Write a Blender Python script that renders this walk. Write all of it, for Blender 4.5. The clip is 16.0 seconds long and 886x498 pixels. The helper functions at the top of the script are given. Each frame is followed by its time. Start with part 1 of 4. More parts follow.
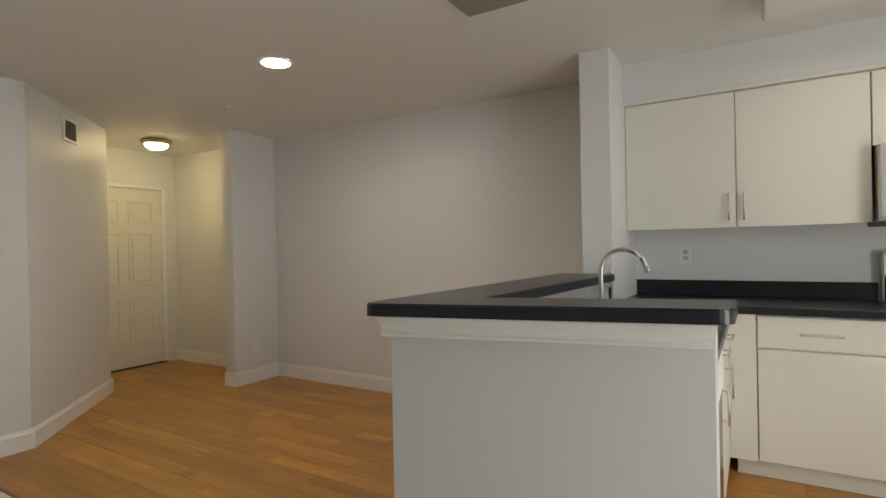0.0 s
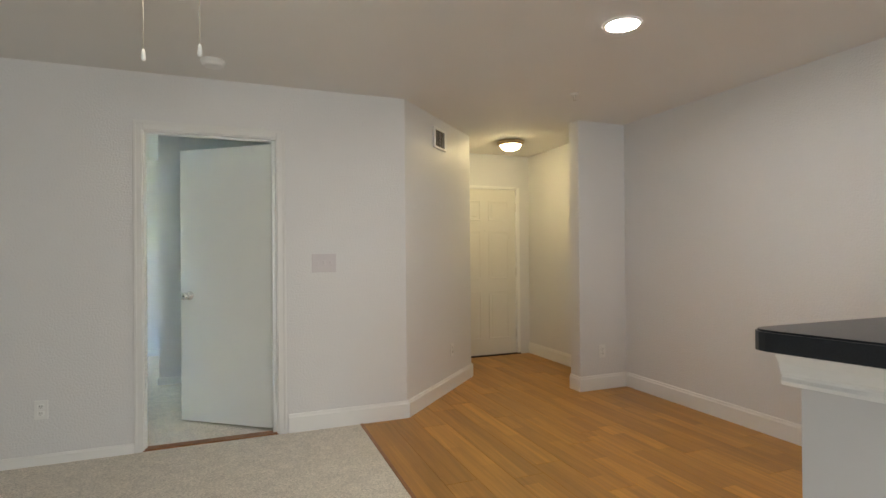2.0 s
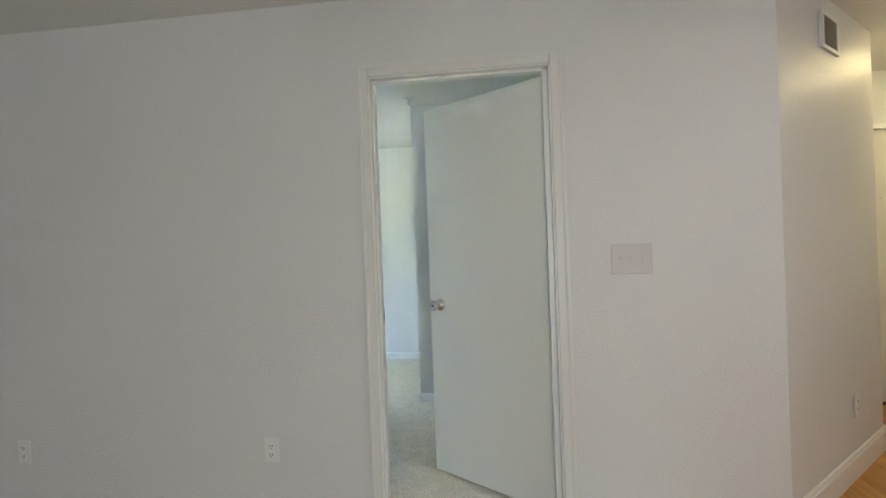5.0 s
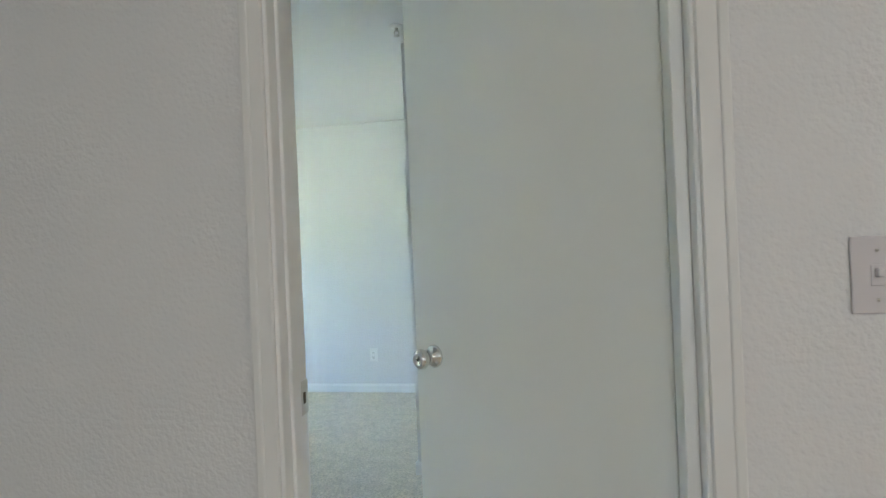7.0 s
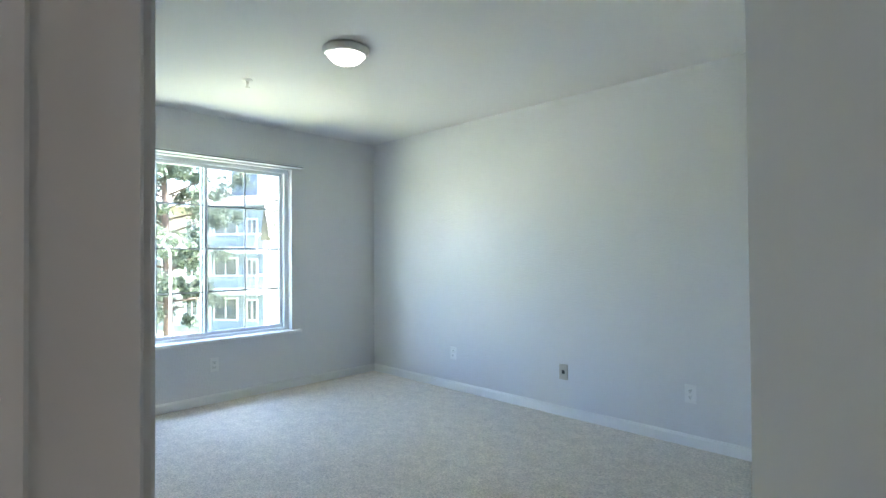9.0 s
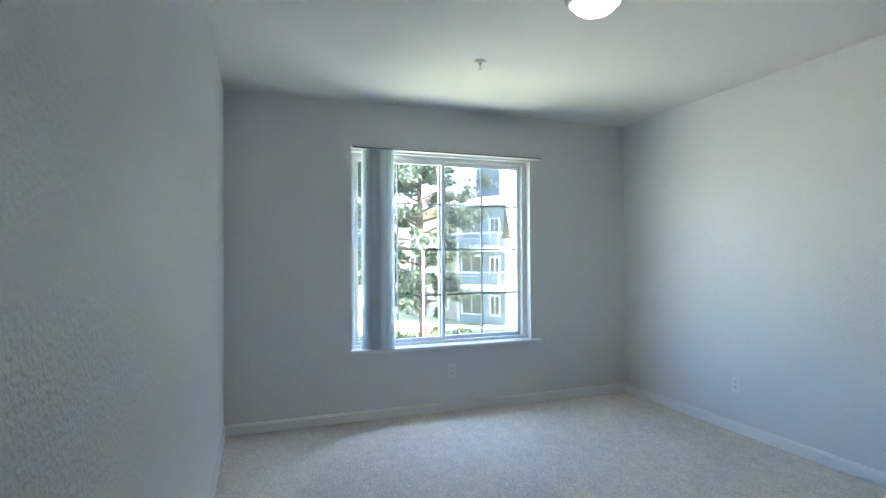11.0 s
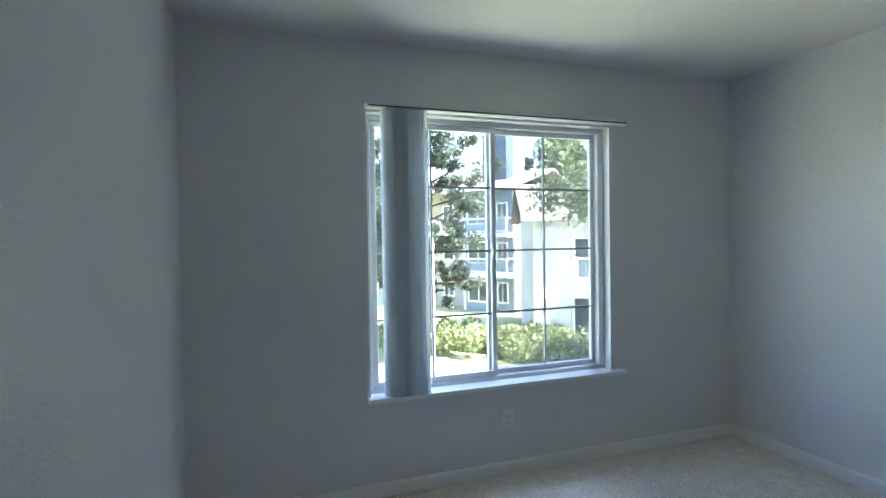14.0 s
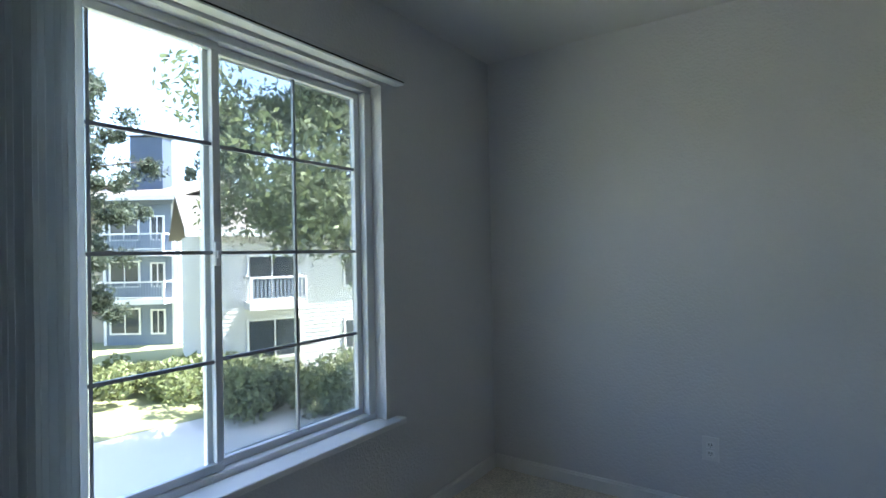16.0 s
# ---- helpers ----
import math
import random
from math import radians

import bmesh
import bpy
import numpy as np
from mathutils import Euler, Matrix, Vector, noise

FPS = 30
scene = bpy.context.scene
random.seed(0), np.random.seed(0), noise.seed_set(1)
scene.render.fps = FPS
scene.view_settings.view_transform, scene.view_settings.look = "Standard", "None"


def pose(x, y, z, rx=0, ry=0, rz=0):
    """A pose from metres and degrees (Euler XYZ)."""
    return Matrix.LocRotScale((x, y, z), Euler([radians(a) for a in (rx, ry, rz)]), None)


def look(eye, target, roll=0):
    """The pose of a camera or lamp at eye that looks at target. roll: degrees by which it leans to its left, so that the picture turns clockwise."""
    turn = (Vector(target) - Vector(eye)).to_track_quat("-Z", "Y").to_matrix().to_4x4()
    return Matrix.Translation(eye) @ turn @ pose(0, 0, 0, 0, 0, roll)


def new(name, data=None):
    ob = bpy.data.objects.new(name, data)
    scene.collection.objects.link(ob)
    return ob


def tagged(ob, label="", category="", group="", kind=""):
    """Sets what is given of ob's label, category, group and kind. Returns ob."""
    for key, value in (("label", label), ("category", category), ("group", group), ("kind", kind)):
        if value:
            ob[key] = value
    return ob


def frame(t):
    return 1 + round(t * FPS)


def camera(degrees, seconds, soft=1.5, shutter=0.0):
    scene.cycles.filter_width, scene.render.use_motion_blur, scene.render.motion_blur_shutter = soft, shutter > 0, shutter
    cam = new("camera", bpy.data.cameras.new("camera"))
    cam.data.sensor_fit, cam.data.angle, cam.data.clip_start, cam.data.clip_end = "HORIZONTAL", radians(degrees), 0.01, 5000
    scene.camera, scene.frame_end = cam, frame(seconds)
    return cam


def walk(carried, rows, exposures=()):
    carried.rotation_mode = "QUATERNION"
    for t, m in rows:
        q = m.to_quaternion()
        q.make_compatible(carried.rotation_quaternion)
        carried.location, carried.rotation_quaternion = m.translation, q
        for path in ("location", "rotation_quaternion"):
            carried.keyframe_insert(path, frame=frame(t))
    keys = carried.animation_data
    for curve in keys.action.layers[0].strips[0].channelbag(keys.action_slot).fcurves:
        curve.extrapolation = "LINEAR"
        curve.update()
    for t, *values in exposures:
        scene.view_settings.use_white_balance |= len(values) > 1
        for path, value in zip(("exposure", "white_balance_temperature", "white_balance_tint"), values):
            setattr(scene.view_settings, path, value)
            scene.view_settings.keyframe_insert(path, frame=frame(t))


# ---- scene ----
cam = camera(81.0, 16.0)
PATH = [
    (0, (0.206, -4.105, 1.268), (1.92, -3.075, 1.264), -1.1),
    (0.5, (0.4, -4.045, 1.254), (1.922, -2.747, 1.26), -0.8),
    (1, (0.497, -4.048, 1.256), (1.762, -2.499, 1.267), -0.6),
    (1.5, (0.551, -3.917, 1.234), (1.543, -2.18, 1.252), -0.6),
    (2, (0.557, -3.769, 1.252), (1.285, -1.906, 1.263), -0.5),
    (2.5, (0.595, -3.639, 1.253), (1.014, -1.683, 1.268), -0.6),
    (3, (0.637, -3.499, 1.254), (0.751, -1.502, 1.271), -0.6),
    (3.5, (0.633, -3.242, 1.274), (0.548, -1.244, 1.278), -0.7),
    (4, (0.644, -2.946, 1.263), (0.469, -0.954, 1.259), -0.9),
    (6.5, (0.502, -1.325, 1.258), (0.189, 0.651, 1.25), -3.0),
    (7, (0.494, -0.988, 1.254), (0.163, 0.984, 1.255), -2.4),
    (7.5, (0.459, -0.681, 1.247), (-0.01, 1.263, 1.249), -2.4),
    (8, (0.373, -0.359, 1.225), (-0.346, 1.507, 1.25), -1.1),
    (8.5, (0.339, -0.128, 1.222), (-0.737, 1.557, 1.253), -0.6),
    (9, (0.270, 0.036, 1.221), (-1.131, 1.463, 1.247), -0.4),
    (9.5, (0.126, 0.155, 1.257), (-1.481, 1.347, 1.266), -0.2),
    (10, (-0.013, 0.221, 1.25), (-1.76, 1.195, 1.269), -0.2),
    (12.5, (-0.696, 0.453, 1.271), (-2.625, 0.98, 1.267), -0.7),
    (13, (-0.929, 0.441, 1.294), (-2.855, 0.978, 1.282), -0.9),
    (13.5, (-1.213, 0.458, 1.326), (-3.136, 1.008, 1.299), -0.9),
    (14, (-1.461, 0.474, 1.364), (-3.349, 1.135, 1.328), -0.9),
    (14.5, (-1.745, 0.468, 1.325), (-3.509, 1.411, 1.308), -1.0),
    (15, (-2.04, 0.519, 1.327), (-3.627, 1.736, 1.302), -0.7),
    (15.5, (-2.351, 0.628, 1.288), (-3.717, 2.088, 1.293), -1.1),
    (16, (-2.609, 0.763, 1.275), (-3.755, 2.402, 1.294), -1.1),
]
EXPOSURES = [(0, 5.25, 6800, 9), (1.5, 5.55, 6650, 9), (4.2, 5.65, 6400, 9), (6.5, 5.5, 6250, 8), (7, 5.5, 6200, 8), (8, 5.2, 6150, 12),
             (9, 4.75, 6100, 14), (10, 4.5, 6050, 15), (12.5, 4.1, 6050, 15), (14.5, 3.4, 6000, 16), (16, 2.75, 6000, 17)]
walk(cam, [(t, look(eye, target, roll)) for t, eye, target, roll in PATH], EXPOSURES)


# ---- world and lights ----
SUN_AZ, SUN_EL = 45.0, 60.0     # degrees from +x towards +y, and above the horizon
world = bpy.data.worlds.new("sky")
scene.world = world
world.use_nodes = True
wn = world.node_tree
sky = wn.nodes.new("ShaderNodeTexSky")
sky.sky_type = "NISHITA"
sky.sun_disc = False
sky.sun_elevation = radians(SUN_EL)
sky.sun_rotation = radians(90 - SUN_AZ)
wn.links.new(sky.outputs["Color"], wn.nodes["Background"].inputs["Color"])
wn.nodes["Background"].inputs["Strength"].default_value = 0.15

sun_data = bpy.data.lights.new("sun", "SUN")
sun_data.energy, sun_data.angle, sun_data.color = 5.0, radians(0.5), (1.0, 0.95, 0.86)
sun = new("sun", sun_data)
sa, se = radians(SUN_AZ), radians(SUN_EL)
sun_dir = Vector((math.cos(sa) * math.cos(se), math.sin(sa) * math.cos(se), math.sin(se)))
sun.matrix_world = look(sun_dir * 60, (0, 0, 0))


def area(name, eye, target, w, h, watts, color):
    d = bpy.data.lights.new(name, "AREA")
    d.shape, d.size, d.size_y, d.energy, d.color = "RECTANGLE", w, h, watts, color
    ob = new(name, d)
    ob.matrix_world = look(eye, target)
    return ob


# daylight of the patio door behind the walker, and the kitchen's ceiling light
area("patio_daylight", (1.3, -6.25, 1.1), (1.0, 0, 1.1), 1.3, 2.0, 1.25, (0.84, 0.89, 0.90))
area("kitchen_light_glow", (2.95, -4.75, 2.30), (2.95, -4.75, 0), 0.3, 1.1, 0.105, (1.0, 0.9, 0.78))
# daylight at the bedroom window: sky from above its head, sunlit ground from below its sill
area("window_sky_light", (-4.9, 2.85, 2.85), (-3.4, 1.2, 1.25), 1.0, 0.75, 5.6, (0.54, 0.70, 1.0))
area("window_ground_light", (-5.1, 2.7, -0.6), (-3.6, 1.3, 1.25), 1.1, 1.1, 3.2, (0.74, 0.82, 1.0))


# ---- materials ----
def material(name, color, rough=0.6, metal=0.0, bump=0.0, bump_scale=200.0, vary=0.06, vary_scale=3.0,
             emit=None, strength=0.0, spec=0.5, detail=3.0, fine=0.0, random_vary=0.0):
    m = bpy.data.materials.new(name)
    m.use_nodes = True
    nt = m.node_tree
    b = nt.nodes["Principled BSDF"]
    b.inputs["Roughness"].default_value = rough
    b.inputs["Metallic"].default_value = metal
    b.inputs["Specular IOR Level"].default_value = spec
    tc = nt.nodes.new("ShaderNodeTexCoord")
    n1 = nt.nodes.new("ShaderNodeTexNoise")
    n1.inputs["Scale"].default_value = vary_scale
    n1.inputs["Detail"].default_value = 4
    nt.links.new(tc.outputs["Object"], n1.inputs["Vector"])
    mix = nt.nodes.new("ShaderNodeMix")
    mix.data_type = "RGBA"
    mix.inputs[6].default_value = (*[c * (1 - vary) for c in color], 1)
    mix.inputs[7].default_value = (*[min(1, c * (1 + vary)) for c in color], 1)
    nt.links.new(n1.outputs["Fac"], mix.inputs[0])
    last = mix.outputs[2]
    n2 = nt.nodes.new("ShaderNodeTexNoise")
    n2.inputs["Scale"].default_value = bump_scale
    n2.inputs["Detail"].default_value = detail
    nt.links.new(tc.outputs["Object"], n2.inputs["Vector"])
    if fine or random_vary:
        hsv = nt.nodes.new("ShaderNodeHueSaturation")
        nt.links.new(last, hsv.inputs["Color"])
        if random_vary:
            oi = nt.nodes.new("ShaderNodeObjectInfo")
            mr = nt.nodes.new("ShaderNodeMapRange")
            mr.inputs["To Min"].default_value = 1 - random_vary
            mr.inputs["To Max"].default_value = 1 + random_vary
            nt.links.new(oi.outputs["Random"], mr.inputs["Value"])
            nt.links.new(mr.outputs["Result"], hsv.inputs["Value"])
        else:
            mr = nt.nodes.new("ShaderNodeMapRange")
            mr.inputs["From Min"].default_value = 0.3
            mr.inputs["From Max"].default_value = 0.7
            mr.inputs["To Min"].default_value = 1 - fine
            mr.inputs["To Max"].default_value = 1 + fine
            nt.links.new(n2.outputs["Fac"], mr.inputs["Value"])
            nt.links.new(mr.outputs["Result"], hsv.inputs["Value"])
        last = hsv.outputs["Color"]
    nt.links.new(last, b.inputs["Base Color"])
    if bump:
        bp = nt.nodes.new("ShaderNodeBump")
        bp.inputs["Strength"].default_value = 0.6
        bp.inputs["Distance"].default_value = bump
        nt.links.new(n2.outputs["Fac"], bp.inputs["Height"])
        nt.links.new(bp.outputs["Normal"], b.inputs["Normal"])
    if emit:
        b.inputs["Emission Color"].default_value = (*emit, 1)
        b.inputs["Emission Strength"].default_value = strength
    return m


WALL = material("wall_paint_orange_peel", (0.78, 0.78, 0.785), 0.42, bump=0.0056, bump_scale=90, vary=0.015, detail=1.5, spec=0.38)
CEIL = material("ceiling_paint", (0.82, 0.812, 0.795), 0.7, bump=0.002, bump_scale=110, vary=0.015, spec=0.3)
TRIM = material("trim_gloss_paint", (0.89, 0.89, 0.88), 0.32, bump=0.0004, bump_scale=40, vary=0.015)
CASING = material("casing_paint", (0.80, 0.80, 0.79), 0.4, bump=0.0004, bump_scale=40, vary=0.015)
DOOR = material("door_satin_paint", (0.86, 0.87, 0.835), 0.38, bump=0.0005, bump_scale=30, vary=0.015)
ENTRY = material("entry_door_paint", (0.80, 0.78, 0.72), 0.4, bump=0.0005, bump_scale=60, vary=0.02)
CARPET = material("cut_pile_carpet", (0.80, 0.74, 0.65), 0.95, bump=0.016, bump_scale=110, vary=0.16, vary_scale=11, detail=5, fine=0.22, spec=0.1)
# wall paint made darker to stand for the dimmer light on the peninsula
PANEL = material("smooth_wall_paint_dimmed", (0.67, 0.66, 0.665), 0.5, bump=0.0006, bump_scale=40, vary=0.02)
CAB = material("cabinet_laminate", (0.80, 0.785, 0.72), 0.35, vary=0.01)
CAB_EDGE = material("cabinet_edge", (0.79, 0.775, 0.72), 0.5, vary=0.02)
COUNTER = material("dark_laminate_counter", (0.017, 0.020, 0.025), 0.28, bump=0.0003, bump_scale=300, vary=0.25, vary_scale=30, fine=0.2)
STEEL = material("brushed_nickel", (0.70, 0.68, 0.64), 0.38, 1.0, bump=0.0002, bump_scale=200, vary=0.03)
CHROME = material("polished_nickel", (0.75, 0.74, 0.72), 0.14, 1.0, vary=0.02)
BRASS = material("brushed_nickel_ring", (0.40, 0.33, 0.22), 0.35, 1.0, vary=0.05)
PLASTIC = material("white_plastic", (0.86, 0.86, 0.85), 0.4, vary=0.01)
SWITCH = material("lilac_grey_plastic", (0.68, 0.65, 0.67), 0.4, vary=0.02)
PLASTIC_D = material("almond_plastic", (0.58, 0.55, 0.47), 0.4, vary=0.02)
DARK = material("dark_slot", (0.02, 0.02, 0.02), 0.6, vary=0.1)
# dark brown put in for the shade within the duct and strike hole
VENT_IN = material("duct_shadow", (0.10, 0.08, 0.05), 0.8, vary=0.1)
BLACK = material("black_enamel", (0.015, 0.015, 0.017), 0.15, vary=0.1)
VINYL = material("window_vinyl", (0.76, 0.78, 0.80), 0.35, vary=0.01)
ALU = material("grey_muntin", (0.30, 0.32, 0.34), 0.4, 0.3, vary=0.03)
VANE = material("blind_vane_pvc", (0.86, 0.89, 0.91), 0.5, bump=0.0005, bump_scale=60, vary=0.03, random_vary=0.12)
# grey of the ceiling fixture, also painted as the far stairwell's shade
GREYBOX = material("grey_fixture_and_recess_shade", (0.33, 0.31, 0.28), 0.6, vary=0.03)
BOWL_W = material("warm_lamp_glass", (0.9, 0.85, 0.75), 0.4, emit=(1.0, 0.80, 0.40), strength=1.0)
BOWL_B = material("bedroom_lamp_glass", (0.9, 0.9, 0.86), 0.4, emit=(1.0, 0.95, 0.85), strength=0.28)
BOWL_F = material("chain_lamp_glass", (0.9, 0.9, 0.86), 0.4, emit=(1.0, 0.9, 0.7), strength=0.15)
DOWN = material("downlight_lens", (0.9, 0.9, 0.9), 0.4, emit=(1.0, 0.93, 0.86), strength=5.0)
GRASS = material("lawn", (0.27, 0.28, 0.14), 0.9, bump=0.03, bump_scale=25, vary=0.3, vary_scale=0.6, fine=0.3)
PATH_M = material("concrete_path", (0.62, 0.59, 0.53), 0.85, vary=0.1, vary_scale=1.0)
LEAF = material("leaves", (0.13, 0.16, 0.08), 0.6, vary=0.4, vary_scale=1.2)
LEAF_D = material("conifer_leaves", (0.07, 0.09, 0.06), 0.65, vary=0.4, vary_scale=0.9)
LEAF_H = material("hedge_leaves", (0.20, 0.23, 0.10), 0.6, vary=0.4, vary_scale=1.2)
BARK = material("bark", (0.11, 0.085, 0.07), 0.9, bump=0.03, bump_scale=8, vary=0.3, vary_scale=4)
BARK_R = material("red_bark", (0.07, 0.045, 0.035), 0.9, bump=0.03, bump_scale=8, vary=0.3, vary_scale=4)
SIDE_BLUE = material("blue_grey_siding", (0.18, 0.225, 0.28), 0.7, vary=0.06, vary_scale=0.7)
SIDE_TAN = material("tan_stucco_with_shade", (0.34, 0.31, 0.26), 0.85, bump=0.01, bump_scale=20, vary=0.08, vary_scale=0.5)
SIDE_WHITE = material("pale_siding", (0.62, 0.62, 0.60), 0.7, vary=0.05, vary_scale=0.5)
OUT_TRIM = material("exterior_white_trim", (0.75, 0.75, 0.73), 0.5, vary=0.03)
ROOF = material("roof_shingle", (0.20, 0.18, 0.16), 0.9, bump=0.02, bump_scale=12, vary=0.2, vary_scale=3)
CHIM = material("dark_blue_siding", (0.07, 0.095, 0.14), 0.7, vary=0.1, vary_scale=1)
OUT_GLASS = material("far_window_glass", (0.04, 0.05, 0.06), 0.08, vary=0.1)


def glass_material():
    m = bpy.data.materials.new("window_glass")
    m.use_nodes = True
    nt = m.node_tree
    nt.nodes.remove(nt.nodes["Principled BSDF"])
    tr = nt.nodes.new("ShaderNodeBsdfTransparent")
    tr.inputs["Color"].default_value = (0.93, 0.96, 0.95, 1)
    gl = nt.nodes.new("ShaderNodeBsdfGlossy")
    gl.inputs["Roughness"].default_value = 0.02
    mx = nt.nodes.new("ShaderNodeMixShader")
    mx.inputs[0].default_value = 0.05
    nt.links.new(tr.outputs[0], mx.inputs[1])
    nt.links.new(gl.outputs[0], mx.inputs[2])
    nt.links.new(mx.outputs[0], nt.nodes["Material Output"].inputs["Surface"])
    return m


GLASS = glass_material()


def screen_material():
    """Fine insect mesh: mostly open, its grey threads catch the daylight."""
    m = bpy.data.materials.new("insect_screen")
    m.use_nodes = True
    nt = m.node_tree
    b = nt.nodes["Principled BSDF"]
    b.inputs["Base Color"].default_value = (0.30, 0.31, 0.32, 1)
    b.inputs["Roughness"].default_value = 0.7
    tr = nt.nodes.new("ShaderNodeBsdfTransparent")
    mx = nt.nodes.new("ShaderNodeMixShader")
    tc = nt.nodes.new("ShaderNodeTexCoord")
    n = nt.nodes.new("ShaderNodeTexNoise")
    n.inputs["Scale"].default_value = 3.0
    mr = nt.nodes.new("ShaderNodeMapRange")
    mr.inputs["To Min"].default_value, mr.inputs["To Max"].default_value = 0.16, 0.34
    nt.links.new(tc.outputs["Object"], n.inputs["Vector"])
    nt.links.new(n.outputs["Fac"], mr.inputs["Value"])
    nt.links.new(mr.outputs["Result"], mx.inputs[0])
    nt.links.new(tr.outputs[0], mx.inputs[1])
    nt.links.new(b.outputs[0], mx.inputs[2])
    nt.links.new(mx.outputs[0], nt.nodes["Material Output"].inputs["Surface"])
    return m


SCREEN = screen_material()


def let_light_through(m, share):
    """Mixes a translucent layer of the same colour into a material."""
    nt = m.node_tree
    b = nt.nodes["Principled BSDF"]
    tl = nt.nodes.new("ShaderNodeBsdfTranslucent")
    nt.links.new(b.inputs["Base Color"].links[0].from_socket, tl.inputs["Color"])
    mx = nt.nodes.new("ShaderNodeMixShader")
    mx.inputs[0].default_value = share
    nt.links.new(b.outputs[0], mx.inputs[1])
    nt.links.new(tl.outputs[0], mx.inputs[2])
    nt.links.new(mx.outputs[0], nt.nodes["Material Output"].inputs["Surface"])


let_light_through(VANE, 0.6)


def tone_by_leaf(m, spread):
    """Every leaf a little lighter or darker than the next."""
    nt = m.node_tree
    b = nt.nodes["Principled BSDF"]
    geo = nt.nodes.new("ShaderNodeNewGeometry")
    mr = nt.nodes.new("ShaderNodeMapRange")
    mr.inputs["To Min"].default_value, mr.inputs["To Max"].default_value = 1 - spread, 1 + spread
    nt.links.new(geo.outputs["Random Per Island"], mr.inputs["Value"])
    hsv = nt.nodes.new("ShaderNodeHueSaturation")
    nt.links.new(b.inputs["Base Color"].links[0].from_socket, hsv.inputs["Color"])
    nt.links.new(mr.outputs["Result"], hsv.inputs["Value"])
    nt.links.new(hsv.outputs["Color"], b.inputs["Base Color"])


for foliage in (LEAF, LEAF_D, LEAF_H):
    tone_by_leaf(foliage, 0.55)
    let_light_through(foliage, 0.4)


def wood_material():
    """Honey laminate: grain streaks along y, one tone a plank."""
    m = material("honey_wood_laminate", (0.52, 0.25, 0.048), 0.36, vary=0.12, vary_scale=1.0, random_vary=0.1)
    nt = m.node_tree
    b = nt.nodes["Principled BSDF"]
    tc = nt.nodes["Texture Coordinate"]
    oi = nt.nodes["Object Info"]
    mp = nt.nodes.new("ShaderNodeMapping")
    mp.inputs["Scale"].default_value = (38, 1.6, 10)
    add = nt.nodes.new("ShaderNodeVectorMath")
    add.operation = "MULTIPLY_ADD"
    add.inputs[1].default_value = (37.0, 53.0, 11.0)
    nt.links.new(oi.outputs["Random"], add.inputs[0])
    nt.links.new(tc.outputs["Object"], add.inputs[2])
    nt.links.new(add.outputs[0], mp.inputs["Vector"])
    n = nt.nodes.new("ShaderNodeTexNoise")
    n.inputs["Scale"].default_value = 1.0
    n.inputs["Detail"].default_value = 5
    n.inputs["Distortion"].default_value = 0.6
    nt.links.new(mp.outputs[0], n.inputs["Vector"])
    ramp = nt.nodes.new("ShaderNodeMapRange")
    ramp.inputs["From Min"].default_value, ramp.inputs["From Max"].default_value = 0.3, 0.7
    ramp.inputs["To Min"].default_value, ramp.inputs["To Max"].default_value = 0.80, 1.14
    nt.links.new(n.outputs["Fac"], ramp.inputs["Value"])
    h2 = nt.nodes.new("ShaderNodeHueSaturation")
    src = b.inputs["Base Color"].links[0].from_socket
    nt.links.new(src, h2.inputs["Color"])
    nt.links.new(ramp.outputs[0], h2.inputs["Value"])
    # two strips of staves across each plank
    sep = nt.nodes.new("ShaderNodeSeparateXYZ")
    nt.links.new(tc.outputs["Object"], sep.inputs[0])

    def maths(op, p, q):
        n_ = nt.nodes.new("ShaderNodeMath")
        n_.operation = op
        for sock, val in ((n_.inputs[0], p), (n_.inputs[1], q)):
            if isinstance(val, (int, float)):
                sock.default_value = val
            else:
                nt.links.new(val, sock)
        return n_.outputs[0]

    strip = maths("FLOOR", maths("DIVIDE", sep.outputs[0], 0.095), 0)
    start = maths("ADD", maths("MULTIPLY", strip, 0.37), maths("MULTIPLY", oi.outputs["Random"], 9.0))
    stave = maths("FLOOR", maths("ADD", maths("DIVIDE", sep.outputs[1], 0.86), start), 0)
    comb = nt.nodes.new("ShaderNodeCombineXYZ")
    nt.links.new(strip, comb.inputs[0])
    nt.links.new(stave, comb.inputs[1])
    nt.links.new(oi.outputs["Random"], comb.inputs[2])
    wh = nt.nodes.new("ShaderNodeTexWhiteNoise")
    nt.links.new(comb.outputs[0], wh.inputs["Vector"])
    tone = nt.nodes.new("ShaderNodeMapRange")
    tone.inputs["To Min"].default_value, tone.inputs["To Max"].default_value = 0.80, 1.10
    nt.links.new(wh.outputs["Value"], tone.inputs["Value"])
    h3 = nt.nodes.new("ShaderNodeHueSaturation")
    nt.links.new(h2.outputs["Color"], h3.inputs["Color"])
    nt.links.new(tone.outputs[0], h3.inputs["Value"])
    nt.links.new(h3.outputs["Color"], b.inputs["Base Color"])
    return m


WOOD = wood_material()


